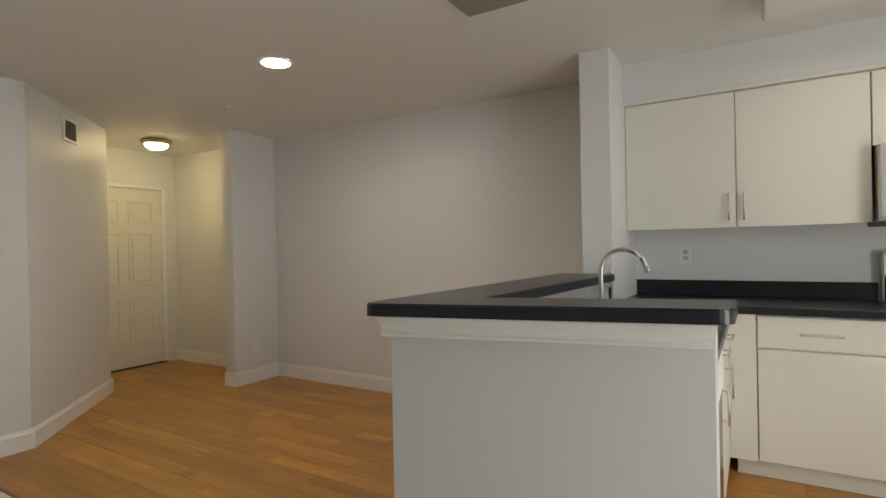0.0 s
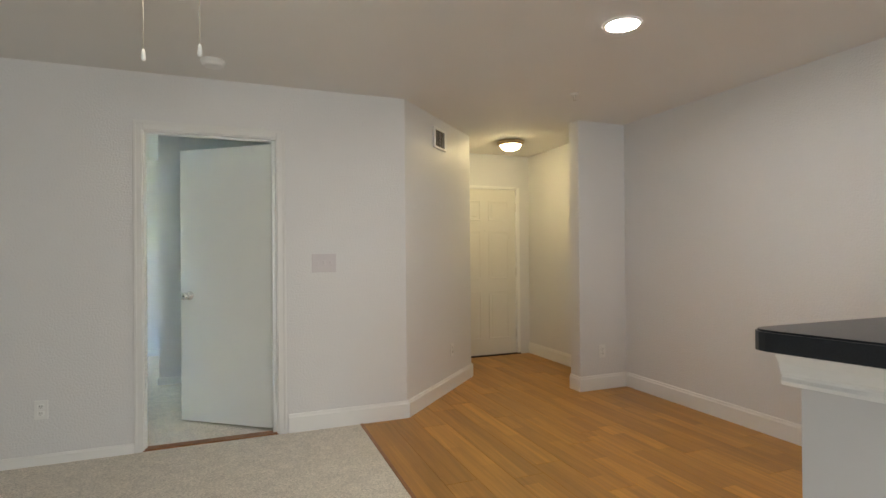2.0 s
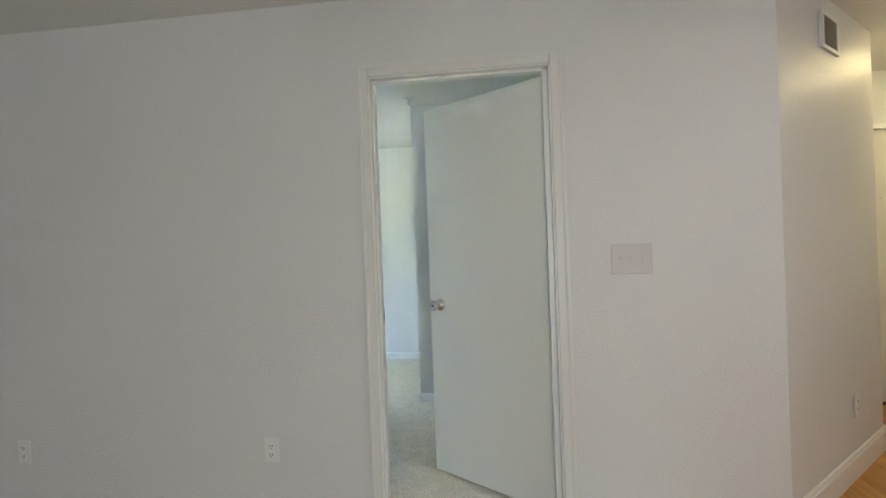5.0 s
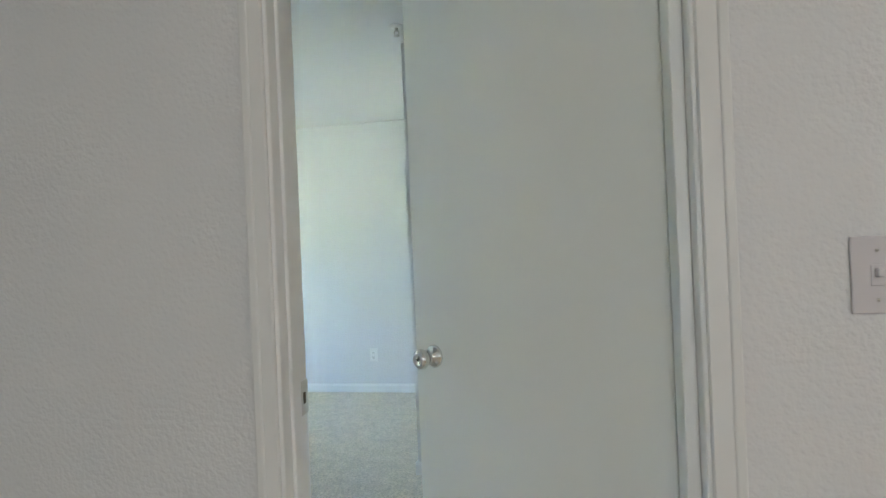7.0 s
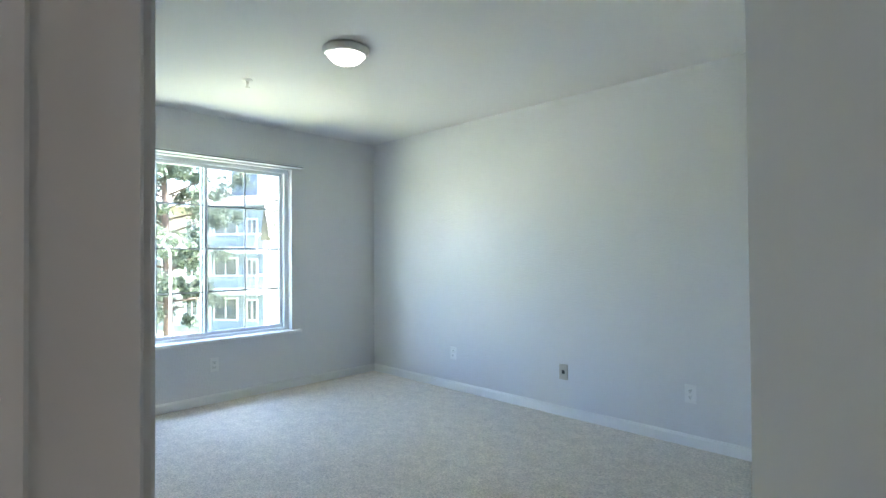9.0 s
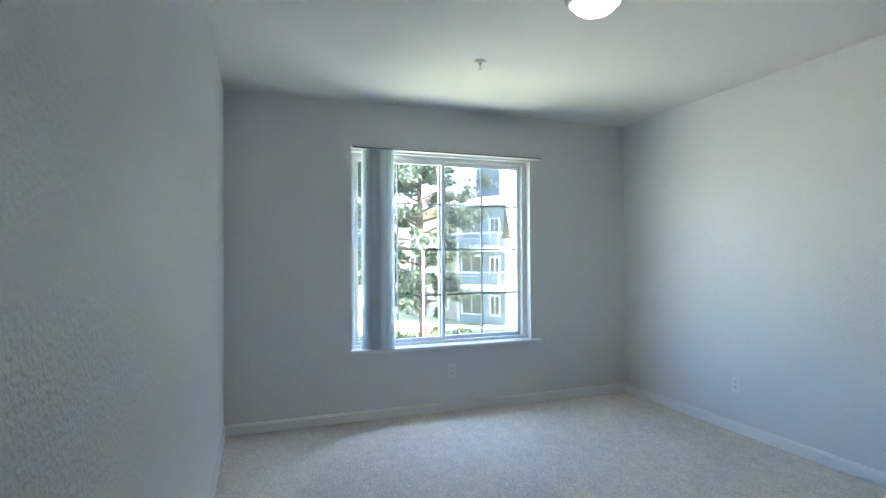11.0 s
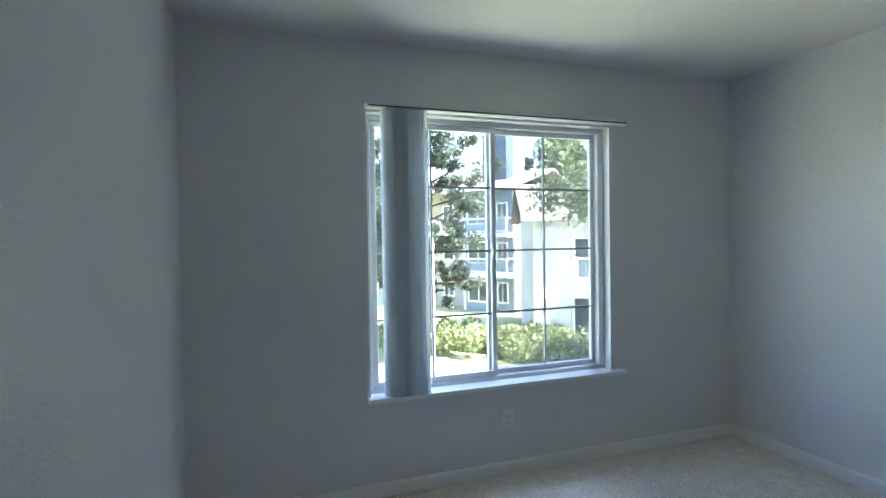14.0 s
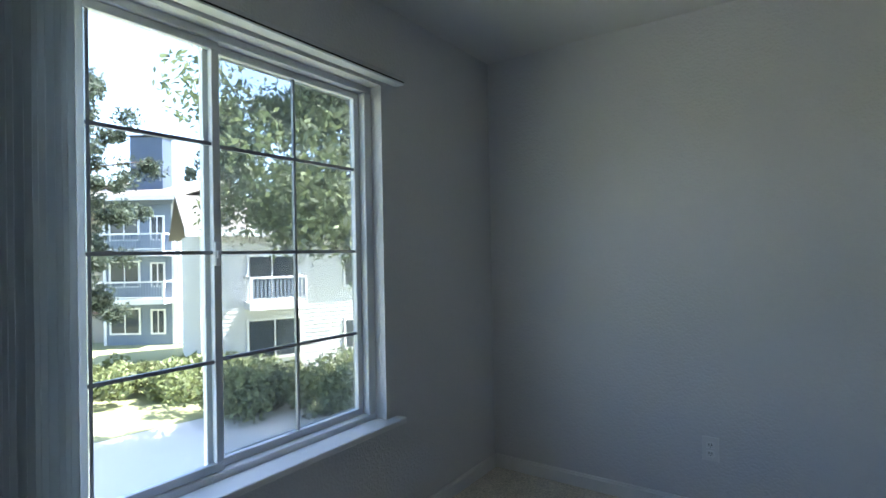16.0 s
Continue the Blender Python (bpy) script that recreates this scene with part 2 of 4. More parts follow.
# ---- mesh helpers ----
def box(bm, x0, x1, y0, y1, z0, z1, bevel=0.0, seg=1):
    vs = [bm.verts.new((x, y, z)) for x in (x0, x1) for y in (y0, y1) for z in (z0, z1)]
    fs = [bm.faces.new([vs[i] for i in f]) for f in
          ((0, 1, 3, 2), (4, 6, 7, 5), (0, 4, 5, 1), (2, 3, 7, 6), (0, 2, 6, 4), (1, 5, 7, 3))]
    if bevel:
        es = list({e for f in fs for e in f.edges})
        bmesh.ops.bevel(bm, geom=es, offset=bevel, segments=seg, affect="EDGES", profile=0.5)
    return bm


def prism(bm, pts, z0, z1):
    lo = [bm.verts.new((x, y, z0)) for x, y in pts]
    hi = [bm.verts.new((x, y, z1)) for x, y in pts]
    n = len(pts)
    bm.faces.new(lo[::-1])
    bm.faces.new(hi)
    for i in range(n):
        bm.faces.new((lo[i], lo[(i + 1) % n], hi[(i + 1) % n], hi[i]))
    bmesh.ops.recalc_face_normals(bm, faces=bm.faces)
    return bm


def lathe(bm, profile, seg=32, m=None):
    """Profile of (radius, z), turned round z."""
    rings = []
    for r, z in profile:
        if r < 1e-5:
            rings.append([bm.verts.new((0, 0, z))])
        else:
            rings.append([bm.verts.new((r * math.cos(2 * math.pi * i / seg), r * math.sin(2 * math.pi * i / seg), z)) for i in range(seg)])
    made = [v for ring in rings for v in ring]
    for a, b in zip(rings, rings[1:]):
        for i in range(seg):
            j = (i + 1) % seg
            q = [a[i % len(a)], a[j % len(a)], b[j % len(b)], b[i % len(b)]]
            q = list(dict.fromkeys(q))
            if len(q) > 2:
                bm.faces.new(q)
    bmesh.ops.recalc_face_normals(bm, faces=bm.faces)
    for f in bm.faces:
        f.smooth = True
    if m is not None:
        bmesh.ops.transform(bm, matrix=m, verts=made)
    return bm


def tube(bm, pts, radii, seg=10):
    rings = []
    for i, p in enumerate(pts):
        p = Vector(p)
        d = (Vector(pts[min(i + 1, len(pts) - 1)]) - Vector(pts[max(i - 1, 0)])).normalized()
        a = d.cross(Vector((0.31, 0.87, 0.13)) if abs(d.z) > 0.8 else Vector((0, 0, 1))).normalized()
        b = d.cross(a)
        r = float(radii[i]) if isinstance(radii, (list, tuple)) else radii
        rings.append([bm.verts.new(p + r * (math.cos(2 * math.pi * k / seg) * a + math.sin(2 * math.pi * k / seg) * b)) for k in range(seg)])
    for a, b in zip(rings, rings[1:]):
        for k in range(seg):
            f = bm.faces.new((a[k], a[(k + 1) % seg], b[(k + 1) % seg], b[k]))
            f.smooth = True
    bm.faces.new(rings[0][::-1])
    bm.faces.new(rings[-1])
    return bm


def B():
    return bmesh.new()


def part(name, bm, mat, parent=None, label="", m=None):
    me = bpy.data.meshes.new(name)
    bmesh.ops.recalc_face_normals(bm, faces=bm.faces)
    bm.to_mesh(me)
    bm.free()
    me.materials.append(mat)
    ob = new(name, me)
    if m is not None:
        ob.matrix_basis = m
    if parent is not None:
        ob.parent = parent
    if label:
        tagged(ob, label)
    return ob


def thing(name, m, label, category, group="", kind=""):
    ob = new(name)
    ob.matrix_basis = m
    return tagged(ob, label, category, group, kind)


def structure(name, bm, mat, label, category):
    return tagged(part(name, bm, mat), label, category, kind="structure")


def piece(name, me, parent, m):
    ob = new(name, me)
    ob.parent = parent
    ob.matrix_basis = m
    return ob


# ---- shell ----
H = 2.415           # ceiling
WT = 0.112          # partition between living room and bedroom
XW = -4.163         # window wall of the bedroom
YN = 3.492         # far bedroom wall
XE = 3.877          # dining room's back wall
DX0, DW = -0.028, 0.80   # bedroom door's opening
DH = 2.055

bm = B()
box(bm, XW, DX0, 0, WT, 0, H)
box(bm, DX0, DW, 0, WT, DH, H)
box(bm, DW, 1.70, 0, WT, 0, H)
bmesh.ops.remove_doubles(bm, verts=bm.verts, dist=1e-5)
structure("wall_partition", bm, WALL, "white orange-peel textured wall between living room and bedroom", "wall")
bm = prism(B(), [(1.70, 0), (1.725, 0), (1.735, 0.008), (2.715, 1.0), (2.72, 1.015), (2.72, 1.81), (2.6, 1.81), (2.6, 1.06), (1.70, WT)], 0, H)
structure("wall_angled", bm, WALL, "white textured wall set at an angle beside the entry", "wall")
bm = B()
box(bm, 2.6, 2.825, 1.81, 1.97, 0, H)
box(bm, 2.825, 3.745, 1.81, 1.97, 2.035, H)
box(bm, 3.745, XE, 1.81, 1.97, 0, H)
structure("wall_entry", bm, WALL, "cream-lit white wall around the entry door", "wall")
structure("wall_east", box(B(), XE, XE + 0.14, -3.22, 1.97, 0, H), WALL, "long plain white dining wall", "wall")
structure("wall_pier", box(B(), 3.365, XE, 0.09, 0.23, 0, H, 0.006, 2), WALL, "short white wall stub beside the entry hall", "wall")
structure("wall_kitchen_stub", box(B(), 3.29, 4.0, -3.40, -3.22, 0, H, 0.006, 2), WALL, "white pillar-like wall end by the kitchen", "wall")
structure("wall_kitchen", box(B(), 4.0, 4.14, -6.2, -3.22, 0, H), WALL, "pale kitchen wall behind the worktop", "wall")
structure("soffit", box(B(), 3.66, 4.0, -6.2, -3.40, 2.178, H), WALL, "white boxed soffit above the wall cabinets", "soffit")
bm = B()
box(bm, XW - 0.2, 0.6, -6.34, -6.2, 0, H)
box(bm, 0.6, 2.0, -6.34, -6.2, 2.14, H)
box(bm, 2.0, 4.14, -6.34, -6.2, 0, H)
structure("wall_south", bm, WALL, "plain white wall behind the walker", "wall")
# unseen wall added close outside to keep sky light out of the opening
structure("wall_sky_block", box(B(), 0.3, 2.3, -6.6, -6.36, -0.3, H + 0.12), WALL, "unseen plain wall added behind the patio opening to block the sky", "wall")
bm = B()
box(bm, XW - 0.2, XW, -6.2, WT, 0, H)
structure("wall_patio", bm, WALL, "plain white living room wall", "wall")
structure("wall_north", box(B(), XW - 0.2, 1.6, YN, YN + 0.13, 0, H), WALL, "long white bedroom wall with three outlets", "wall")
WY0, WY1, WZ0, WZ1 = 1.005, 2.52, 0.535, 2.04
bm = B()
box(bm, XW - 0.2, XW, WT, WY0, 0, H)
box(bm, XW - 0.2, XW, WY1, YN, 0, H)
box(bm, XW - 0.2, XW, WY0, WY1, 0, WZ0 - 0.025)
box(bm, XW - 0.2, XW, WY0, WY1, WZ1, H)
bmesh.ops.remove_doubles(bm, verts=bm.verts, dist=1e-5)
structure("wall_window", bm, WALL, "white bedroom wall around the window", "wall")
bm = prism(B(), [(-0.17, 1.84), (1.6, 1.84), (1.6, 1.96), (-0.08, 1.96), (-0.08, YN), (-0.17, YN)], 0, H)
structure("wall_closet", bm, WALL, "white bedroom wall corner behind the open door", "wall")
structure("wall_nook", box(B(), 1.6, 1.7, WT, YN + 0.13, 0, H), WALL, "white wall beside the bedroom door", "wall")
structure("ceiling", box(B(), XW - 0.2, 4.14, -6.34, YN + 0.13, H, H + 0.12), CEIL, "off-white textured ceiling", "ceiling")
structure("subfloor", box(B(), XW - 0.2, 4.14, -6.34, YN + 0.13, -0.3, -0.02), PATH_M, "concrete slab under the floors", "floor")

# carpets, with a fine uneven pile
def carpet(name, x0, x1, y0, y1, label):
    bm = B()
    nx, ny = int((x1 - x0) / 0.06), int((y1 - y0) / 0.06)
    grid = [[bm.verts.new((x0 + (x1 - x0) * i / nx, y0 + (y1 - y0) * j / ny,
                           0.004 + 0.004 * noise.noise((i * 0.9, j * 0.9, 1.7)))) for j in range(ny + 1)] for i in range(nx + 1)]
    for i in range(nx):
        for j in range(ny):
            f = bm.faces.new((grid[i][j], grid[i + 1][j], grid[i + 1][j + 1], grid[i][j + 1]))
            f.smooth = True
    for v in list(bm.verts):
        if v.is_boundary:
            w = v.co
            v.co.z = 0.0
    return structure(name, bm, CARPET, label, "carpet")


carpet("carpet_living", XW, 1.372, -6.2, 0.0, "pale beige cut-pile living room carpet")
carpet("carpet_bedroom", XW, 1.6, 0.07, YN, "pale beige cut-pile bedroom carpet")
wood_strip = material("threshold_wood", (0.30, 0.13, 0.05), 0.4, vary=0.15, vary_scale=6)
structure("threshold", box(B(), DX0, DW, -0.005, 0.07, -0.02, 0.009, 0.003), wood_strip, "reddish wooden threshold strip in the bedroom doorway", "threshold")
structure("floor_edge_strip", box(B(), 1.362, 1.384, -6.2, -0.02, -0.02, 0.007, 0.003), wood_strip, "wooden strip between carpet and wood floor", "trim")


# baseboards: a line of profile boards along a wall, on the side that d points to
def baseboard(name, a, b, side, h, t, label):
    """From a to b; side: +1 puts the board to the left of the line a-b."""
    a, b = Vector(a), Vector(b)
    d = (b - a).normalized()
    n = Vector((-d.y, d.x)) * side
    bm = B()
    prof = ((0, 0), (t, 0), (t, h * 0.82), (t * 0.75, h * 0.86), (t * 0.6, h * 0.97), (t * 0.4, h), (0, h))
    ends = []
    for p in (a, b):
        ends.append([bm.verts.new((p.x + n.x * o, p.y + n.y * o, z)) for o, z in prof])
    k = len(prof)
    for i in range(k):
        bm.faces.new((ends[0][i], ends[0][(i + 1) % k], ends[1][(i + 1) % k], ends[1][i]))
    bm.faces.new(ends[0])
    bm.faces.new(ends[1][::-1])
    return structure(name, bm, TRIM, label, "baseboard")


TALL, LOW = "tall white painted baseboard above the wood floor", "low white moulded baseboard above the carpet"
baseboard("baseboard", (XW, 0), (DX0 - 0.046, 0), -1, 0.062, 0.014, LOW)
baseboard("baseboard", (0.865, 0), (1.735, 0), -1, 0.13, 0.016, TALL)
baseboard("baseboard", (1.732, 0.0), (2.722, 1.003), -1, 0.13, 0.016, TALL)
baseboard("baseboard", (2.72, 1.0), (2.72, 1.81), -1, 0.13, 0.016, TALL)
baseboard("baseboard", (XE, 1.81), (XE, 0.23), -1, 0.13, 0.016, TALL)
baseboard("baseboard", (3.365, 0.23), (3.365, 0.076), -1, 0.13, 0.016, TALL)
baseboard("baseboard", (3.35, 0.09), (XE, 0.09), -1, 0.13, 0.016, TALL)
baseboard("baseboard", (XE, 0.09), (XE, -3.22), -1, 0.13, 0.016, TALL)
baseboard("baseboard", (XW, YN), (-0.17, YN), -1, 0.075, 0.014, LOW)
baseboard("baseboard", (XW, WT), (XW, YN), -1, 0.075, 0.014, LOW)
baseboard("baseboard", (DX0 - 0.048, WT), (XW, WT), -1, 0.075, 0.014, LOW)
baseboard("baseboard", (-0.17, YN), (-0.17, 1.84), -1, 0.075, 0.014, LOW)
baseboard("baseboard", (-0.184, 1.84), (1.6, 1.84), -1, 0.075, 0.014, LOW)
baseboard("baseboard", (1.6, 1.84), (1.6, WT), -1, 0.075, 0.014, LOW)


# ---- bedroom doorway ----
doorway = thing("door_frame", pose(0, 0, 0), "white painted door frame with moulded casing", "door frame", kind="structure")
bm = B()
box(bm, DX0, DX0 + 0.012, -0.004, WT + 0.004, 0, DH, 0.002)
part("jamb", bm, TRIM, doorway)
bm = B()
box(bm, DW - 0.012, DW, -0.004, WT + 0.004, 0, DH, 0.002)
part("jamb", bm, TRIM, doorway)
bm = B()
box(bm, DX0, DW, -0.004, WT + 0.004, DH - 0.012, DH, 0.002)
part("head_jamb", bm, TRIM, doorway)
for x0, x1 in ((DX0 + 0.012, DX0 + 0.020), (DW - 0.037, DW - 0.012)):
    part("door_stop", box(B(), x0, x1, 0.03, 0.07 if x0 < 0.4 else 0.089, 0, DH - 0.012, 0.002), TRIM, doorway)
part("door_stop", box(B(), DX0 + 0.012, DW - 0.012, 0.03, 0.07, DH - 0.024, DH - 0.012, 0.002), TRIM, doorway)


def casing(y, out):
    """Three moulded boards round the opening, on the wall face y; out: the way it stands proud."""
    for x0, x1, inner in ((DX0 - 0.046, DX0 + 0.004, 1), (DW - 0.004, DW + 0.052, -1)):
        bm = B()
        ys = sorted((y, y + out * 0.012))
        box(bm, x0, x1, *ys, 0, DH + 0.05, 0.003)
        xo = (x0, x0 + 0.02) if inner > 0 else (x1 - 0.02, x1)
        ys = sorted((y, y + out * 0.0155))
        box(bm, *xo, *ys, 0, DH + 0.05, 0.005, 3)
        part("casing", bm, CASING, doorway)
    bm = B()
    ys = sorted((y, y + out * 0.0125))
    box(bm, DX0 + 0.006, DW - 0.006, *ys, DH - 0.006, DH + 0.05, 0.003)
    ys = sorted((y, y + out * 0.0155))
    box(bm, DX0 - 0.03, DW + 0.03, *ys, DH + 0.03, DH + 0.0505, 0.004, 2)
    part("head_casing", bm, CASING, doorway)


casing(0.0, -1)
casing(WT, 1)
strike = part("strike_plate", box(B(), DX0 + 0.0118, DX0 + 0.0142, 0.074, 0.116, 0.90, 0.975, 0.001), STEEL, doorway, "brushed metal strike plate")
part("strike_hole", box(B(), DX0 + 0.0135, DX0 + 0.0148, 0.090, 0.102, 0.925, 0.950), VENT_IN, strike)

# the door, hinged on the jamb at x = DW, open into the bedroom
DOOR_ANGLE = 36.8
dw, dt, dh = 0.782, 0.035, 2.012
door = thing("door_1", pose(DW - 0.0135, WT + 0.004, 0.012, 0, 0, 180 - DOOR_ANGLE), "flat white painted bedroom door standing half open", "door", kind="structure")
part("door_leaf", box(B(), 0.004, dw, 0, dt, 0.004, dh, 0.002), DOOR, door)
for z in (0.22, 1.0, 1.78):
    bm = B()
    lathe(bm, [(0, -0.045), (0.006, -0.045), (0.006, 0.045), (0, 0.045)], 10, Matrix.Translation((-0.004, -0.004, z)))
    box(bm, -0.002, 0.003, 0.0, 0.03, z - 0.045, z + 0.045)
    part("hinge", bm, TRIM, door, "painted butt hinge")
knob_prof = [(0, 0), (0.033, 0), (0.033, 0.004), (0.028, 0.010), (0.013, 0.013), (0.011, 0.028), (0.015, 0.034),
             (0.025, 0.040), (0.0285, 0.050), (0.0275, 0.060), (0.021, 0.067), (0.014, 0.069), (0.012, 0.066), (0, 0.066)]
for side in (1, -1):
    y = dt if side > 0 else 0.0
    m = Matrix.Translation((dw - 0.082, y, 0.93)) @ Matrix.Rotation(radians(-90 * side), 4, "X")
    k = part("door_knob", lathe(B(), knob_prof, 32, m), CHROME, door, "polished nickel round knob")
    m2 = Matrix.Translation((dw - 0.082, y + side * 0.0665, 0.93)) @ Matrix.Rotation(radians(-90 * side), 4, "X")
    part("keyhole", lathe(B(), [(0, 0), (0.004, 0), (0.004, 0.002), (0, 0.002)], 10, m2), DARK, k)
part("latch_plate", box(B(), dw - 0.001, dw + 0.0015, 0.005, 0.03, 0.90, 0.96), STEEL, door, "metal latch plate")

# ---- entry door ----
entry = thing("door_2", pose(2.825, 1.81, 0), "cream-white six-panel entry door, shut", "door", kind="structure")
EW = 0.92
bm = B()
box(bm, 0.04, EW - 0.04, 0.03, 0.075, 0.012, 2.0, 0.002)
part("door_leaf", bm, ENTRY, entry)
for x0, x1 in ((0.14, 0.41), (0.51, 0.78)):
    for z0, z1 in ((0.20, 0.78), (0.92, 1.50), (1.62, 1.86)):
        bm = B()
        for fx0, fx1, fz0, fz1 in ((x0, x1, z0, z0 + 0.018), (x0, x1, z1 - 0.018, z1), (x0, x0 + 0.018, z0 + 0.018, z1 - 0.018), (x1 - 0.018, x1, z0 + 0.018, z1 - 0.018)):
            box(bm, fx0, fx1, 0.021, 0.031, fz0, fz1, 0.004)
        box(bm, x0 + 0.045, x1 - 0.045, 0.024, 0.031, z0 + 0.045, z1 - 0.045, 0.005)
        part("panel", bm, ENTRY, entry)
bm = B()
box(bm, 0, 0.04, -0.004, 0.09, 0, 2.03, 0.002)
part("jamb", bm, TRIM, entry)
part("jamb", box(B(), EW - 0.04, EW, -0.004, 0.09, 0, 2.03, 0.002), TRIM, entry)
part("head_jamb", box(B(), 0.04, EW - 0.04, -0.004, 0.09, 2.0, 2.035, 0.002), TRIM, entry)
part("sill", box(B(), 0.0, EW, -0.01, 0.09, 0, 0.014, 0.003), DARK, entry, "dark metal sill")
for z in (0.25, 1.0, 1.78):
    m = Matrix.Translation((EW - 0.038, 0.022, z))
    part("hinge", lathe(B(), [(0, -0.05), (0.007, -0.05), (0.007, 0.05), (0, 0.05)], 10, m), STEEL, entry, "steel hinge knuckle")
m = Matrix.Translation((0.46, 0.03, 1.5)) @ Matrix.Rotation(radians(90), 4, "X")
part("peephole", lathe(B(), [(0, 0), (0.008, 0), (0.008, 0.004), (0.004, 0.005), (0, 0.003)], 12, m), STEEL, entry)


# ---- plates and small wall fittings ----
def on_wall(x, y, z, yaw):
    """Local x along the wall, local -y out of it."""
    return pose(x, y, z, 0, 0, yaw)


def outlet(x, y, z, yaw, label="white duplex power outlet with a plain wall plate", mat=PLASTIC, blank=False, insert=None):
    o = thing("power_outlet", on_wall(x, y, z, yaw), label, "outlet", "wall outlets")
    part("cover_plate", box(B(), -0.036, 0.036, -0.006, 0.0, -0.058, 0.058, 0.003, 2), mat, o)
    if blank:
        f = part("jack", box(B(), -0.012, 0.012, -0.0085, -0.005, -0.014, 0.014, 0.002), DARK, o, "dark phone jack")
        return o
    for dz in (-0.02, 0.02):
        r = part("receptacle", box(B(), -0.0165, 0.0165, -0.0085, -0.005, dz - 0.014, dz + 0.014, 0.004, 2), insert or mat, o)
        for dx in (-0.006, 0.006):
            part("slot", box(B(), dx - 0.0012, dx + 0.0012, -0.0092, -0.008, dz - 0.002, dz + 0.008), DARK, r)
        part("slot", box(B(), -0.002, 0.002, -0.0092, -0.008, dz - 0.010, dz - 0.006), DARK, r)
    return o


outlet(-0.557, 0, 0.328, 0)
outlet(-1.88, 0, 0.30, 0)
outlet(2.35, 0.622, 0.36, 45.4)
outlet(3.60, 0.09, 0.34, 0)
outlet(-0.928, YN, 0.333, 0)
outlet(-1.848, YN, 0.333, 0, "grey-beige telephone wall plate with a dark jack", PLASTIC_D, True)
outlet(-2.997, YN, 0.33, 0)
outlet(XW, 1.80, 0.32, 90)
outlet(4.0, -3.71, 1.19, -90, "white kitchen outlet plate with a tan insert", PLASTIC, insert=PLASTIC_D)

sw = thing("light_switch", on_wall(1.115, 0, 1.18, 0), "white three-gang toggle switch plate", "switch")
part("cover_plate", box(B(), -0.086, 0.086, -0.006, 0, -0.066, 0.066, 0.003, 2), SWITCH, sw)
for dx in (-0.046, 0, 0.046):
    bm = B()
    box(bm, dx - 0.011, dx + 0.011, -0.0075, -0.005, -0.018, 0.018, 0.001)
    box(bm, dx - 0.005, dx + 0.005, -0.017, -0.006, -0.003, 0.012, 0.002)
    t_ = part("toggle", bm, SWITCH, sw)
    for dz in (-0.042, 0.042):
        part("screw", lathe(B(), [(0, 0), (0.003, 0), (0.0025, 0.0015), (0, 0.0015)], 8,
                            Matrix.Translation((dx, -0.006, dz)) @ Matrix.Rotation(radians(90), 4, "X")), STEEL, t_)

vent = thing("air_vent", on_wall(1.73 + 0.64 * 0.7024, 0.64 * 0.7118 - 0.004, 2.235, 45.4), "small white wall register with dark slots", "vent")
bm = B()
for a in ((-0.125, 0.125, 0.07, 0.09), (-0.125, 0.125, -0.09, -0.07), (-0.125, -0.1, -0.07, 0.07), (0.1, 0.125, -0.07, 0.07)):
    box(bm, a[0], a[1], -0.012, 0.004, a[2], a[3], 0.002)
part("frame", bm, TRIM, vent)
part("backing", box(B(), -0.1, 0.1, -0.003, 0.003, -0.07, 0.07), VENT_IN, vent, "dark brown sheet painted as the shade inside the duct")
for i in range(6):
    x = -0.083 + i * 0.033
    part("slat", box(B(), -0.001, 0.001, -0.007, 0.007, -0.07, 0.07), PLASTIC_D, vent, m=pose(x, -0.006, 0, 0, 0, -38))


# ---- ceiling fittings ----
def dome_lamp(name, x, y, r, glass, metal, label):
    o = thing(name, pose(x, y, H), label, "ceiling light")
    part("base_ring", lathe(B(), [(0, -0.001), (r * 1.0, -0.001), (r * 1.12, -0.010), (r * 1.13, -0.022), (r * 1.05, -0.030), (r * 1.04, -0.042), (r * 0.97, -0.050), (r * 0.9, -0.048), (r * 0.9, -0.03), (0, -0.03)], 48), metal, o, "metal ring")
    d = 0.45 * r
    prof = [(0.84 * r * math.cos(a), -0.045 - d * math.sin(a)) for a in [i * math.pi / 2 / 8 for i in range(9)]]
    part("bowl", lathe(B(), prof, 48), glass, o, "frosted glass bowl, lit")
    part("finial", lathe(B(), [(0, -0.044 - d), (0.007, -0.045 - d), (0.008, -0.052 - d), (0.004, -0.058 - d), (0, -0.060 - d)], 12), metal, o)
    return o


dome_lamp("hall_ceiling_lamp", 3.22, 1.06, 0.128, BOWL_W, BRASS, "flush hall ceiling lamp with warm lit glass bowl")
dome_lamp("bedroom_ceiling_lamp", -2.19, 1.76, 0.118, BOWL_B, STEEL, "flush bedroom ceiling lamp, nickel ring and white bowl")

dl = thing("downlight", pose(2.395, -1.63, H), "round recessed downlight, switched on", "ceiling light")
part("trim_ring", lathe(B(), [(0.08, -0.001), (0.098, -0.001), (0.096, -0.007), (0.082, -0.009), (0.08, -0.004)], 40), TRIM, dl)
part("lens", lathe(B(), [(0.082, -0.003), (0.04, -0.007), (0, -0.008)], 40), DOWN, dl, "bright white lens")


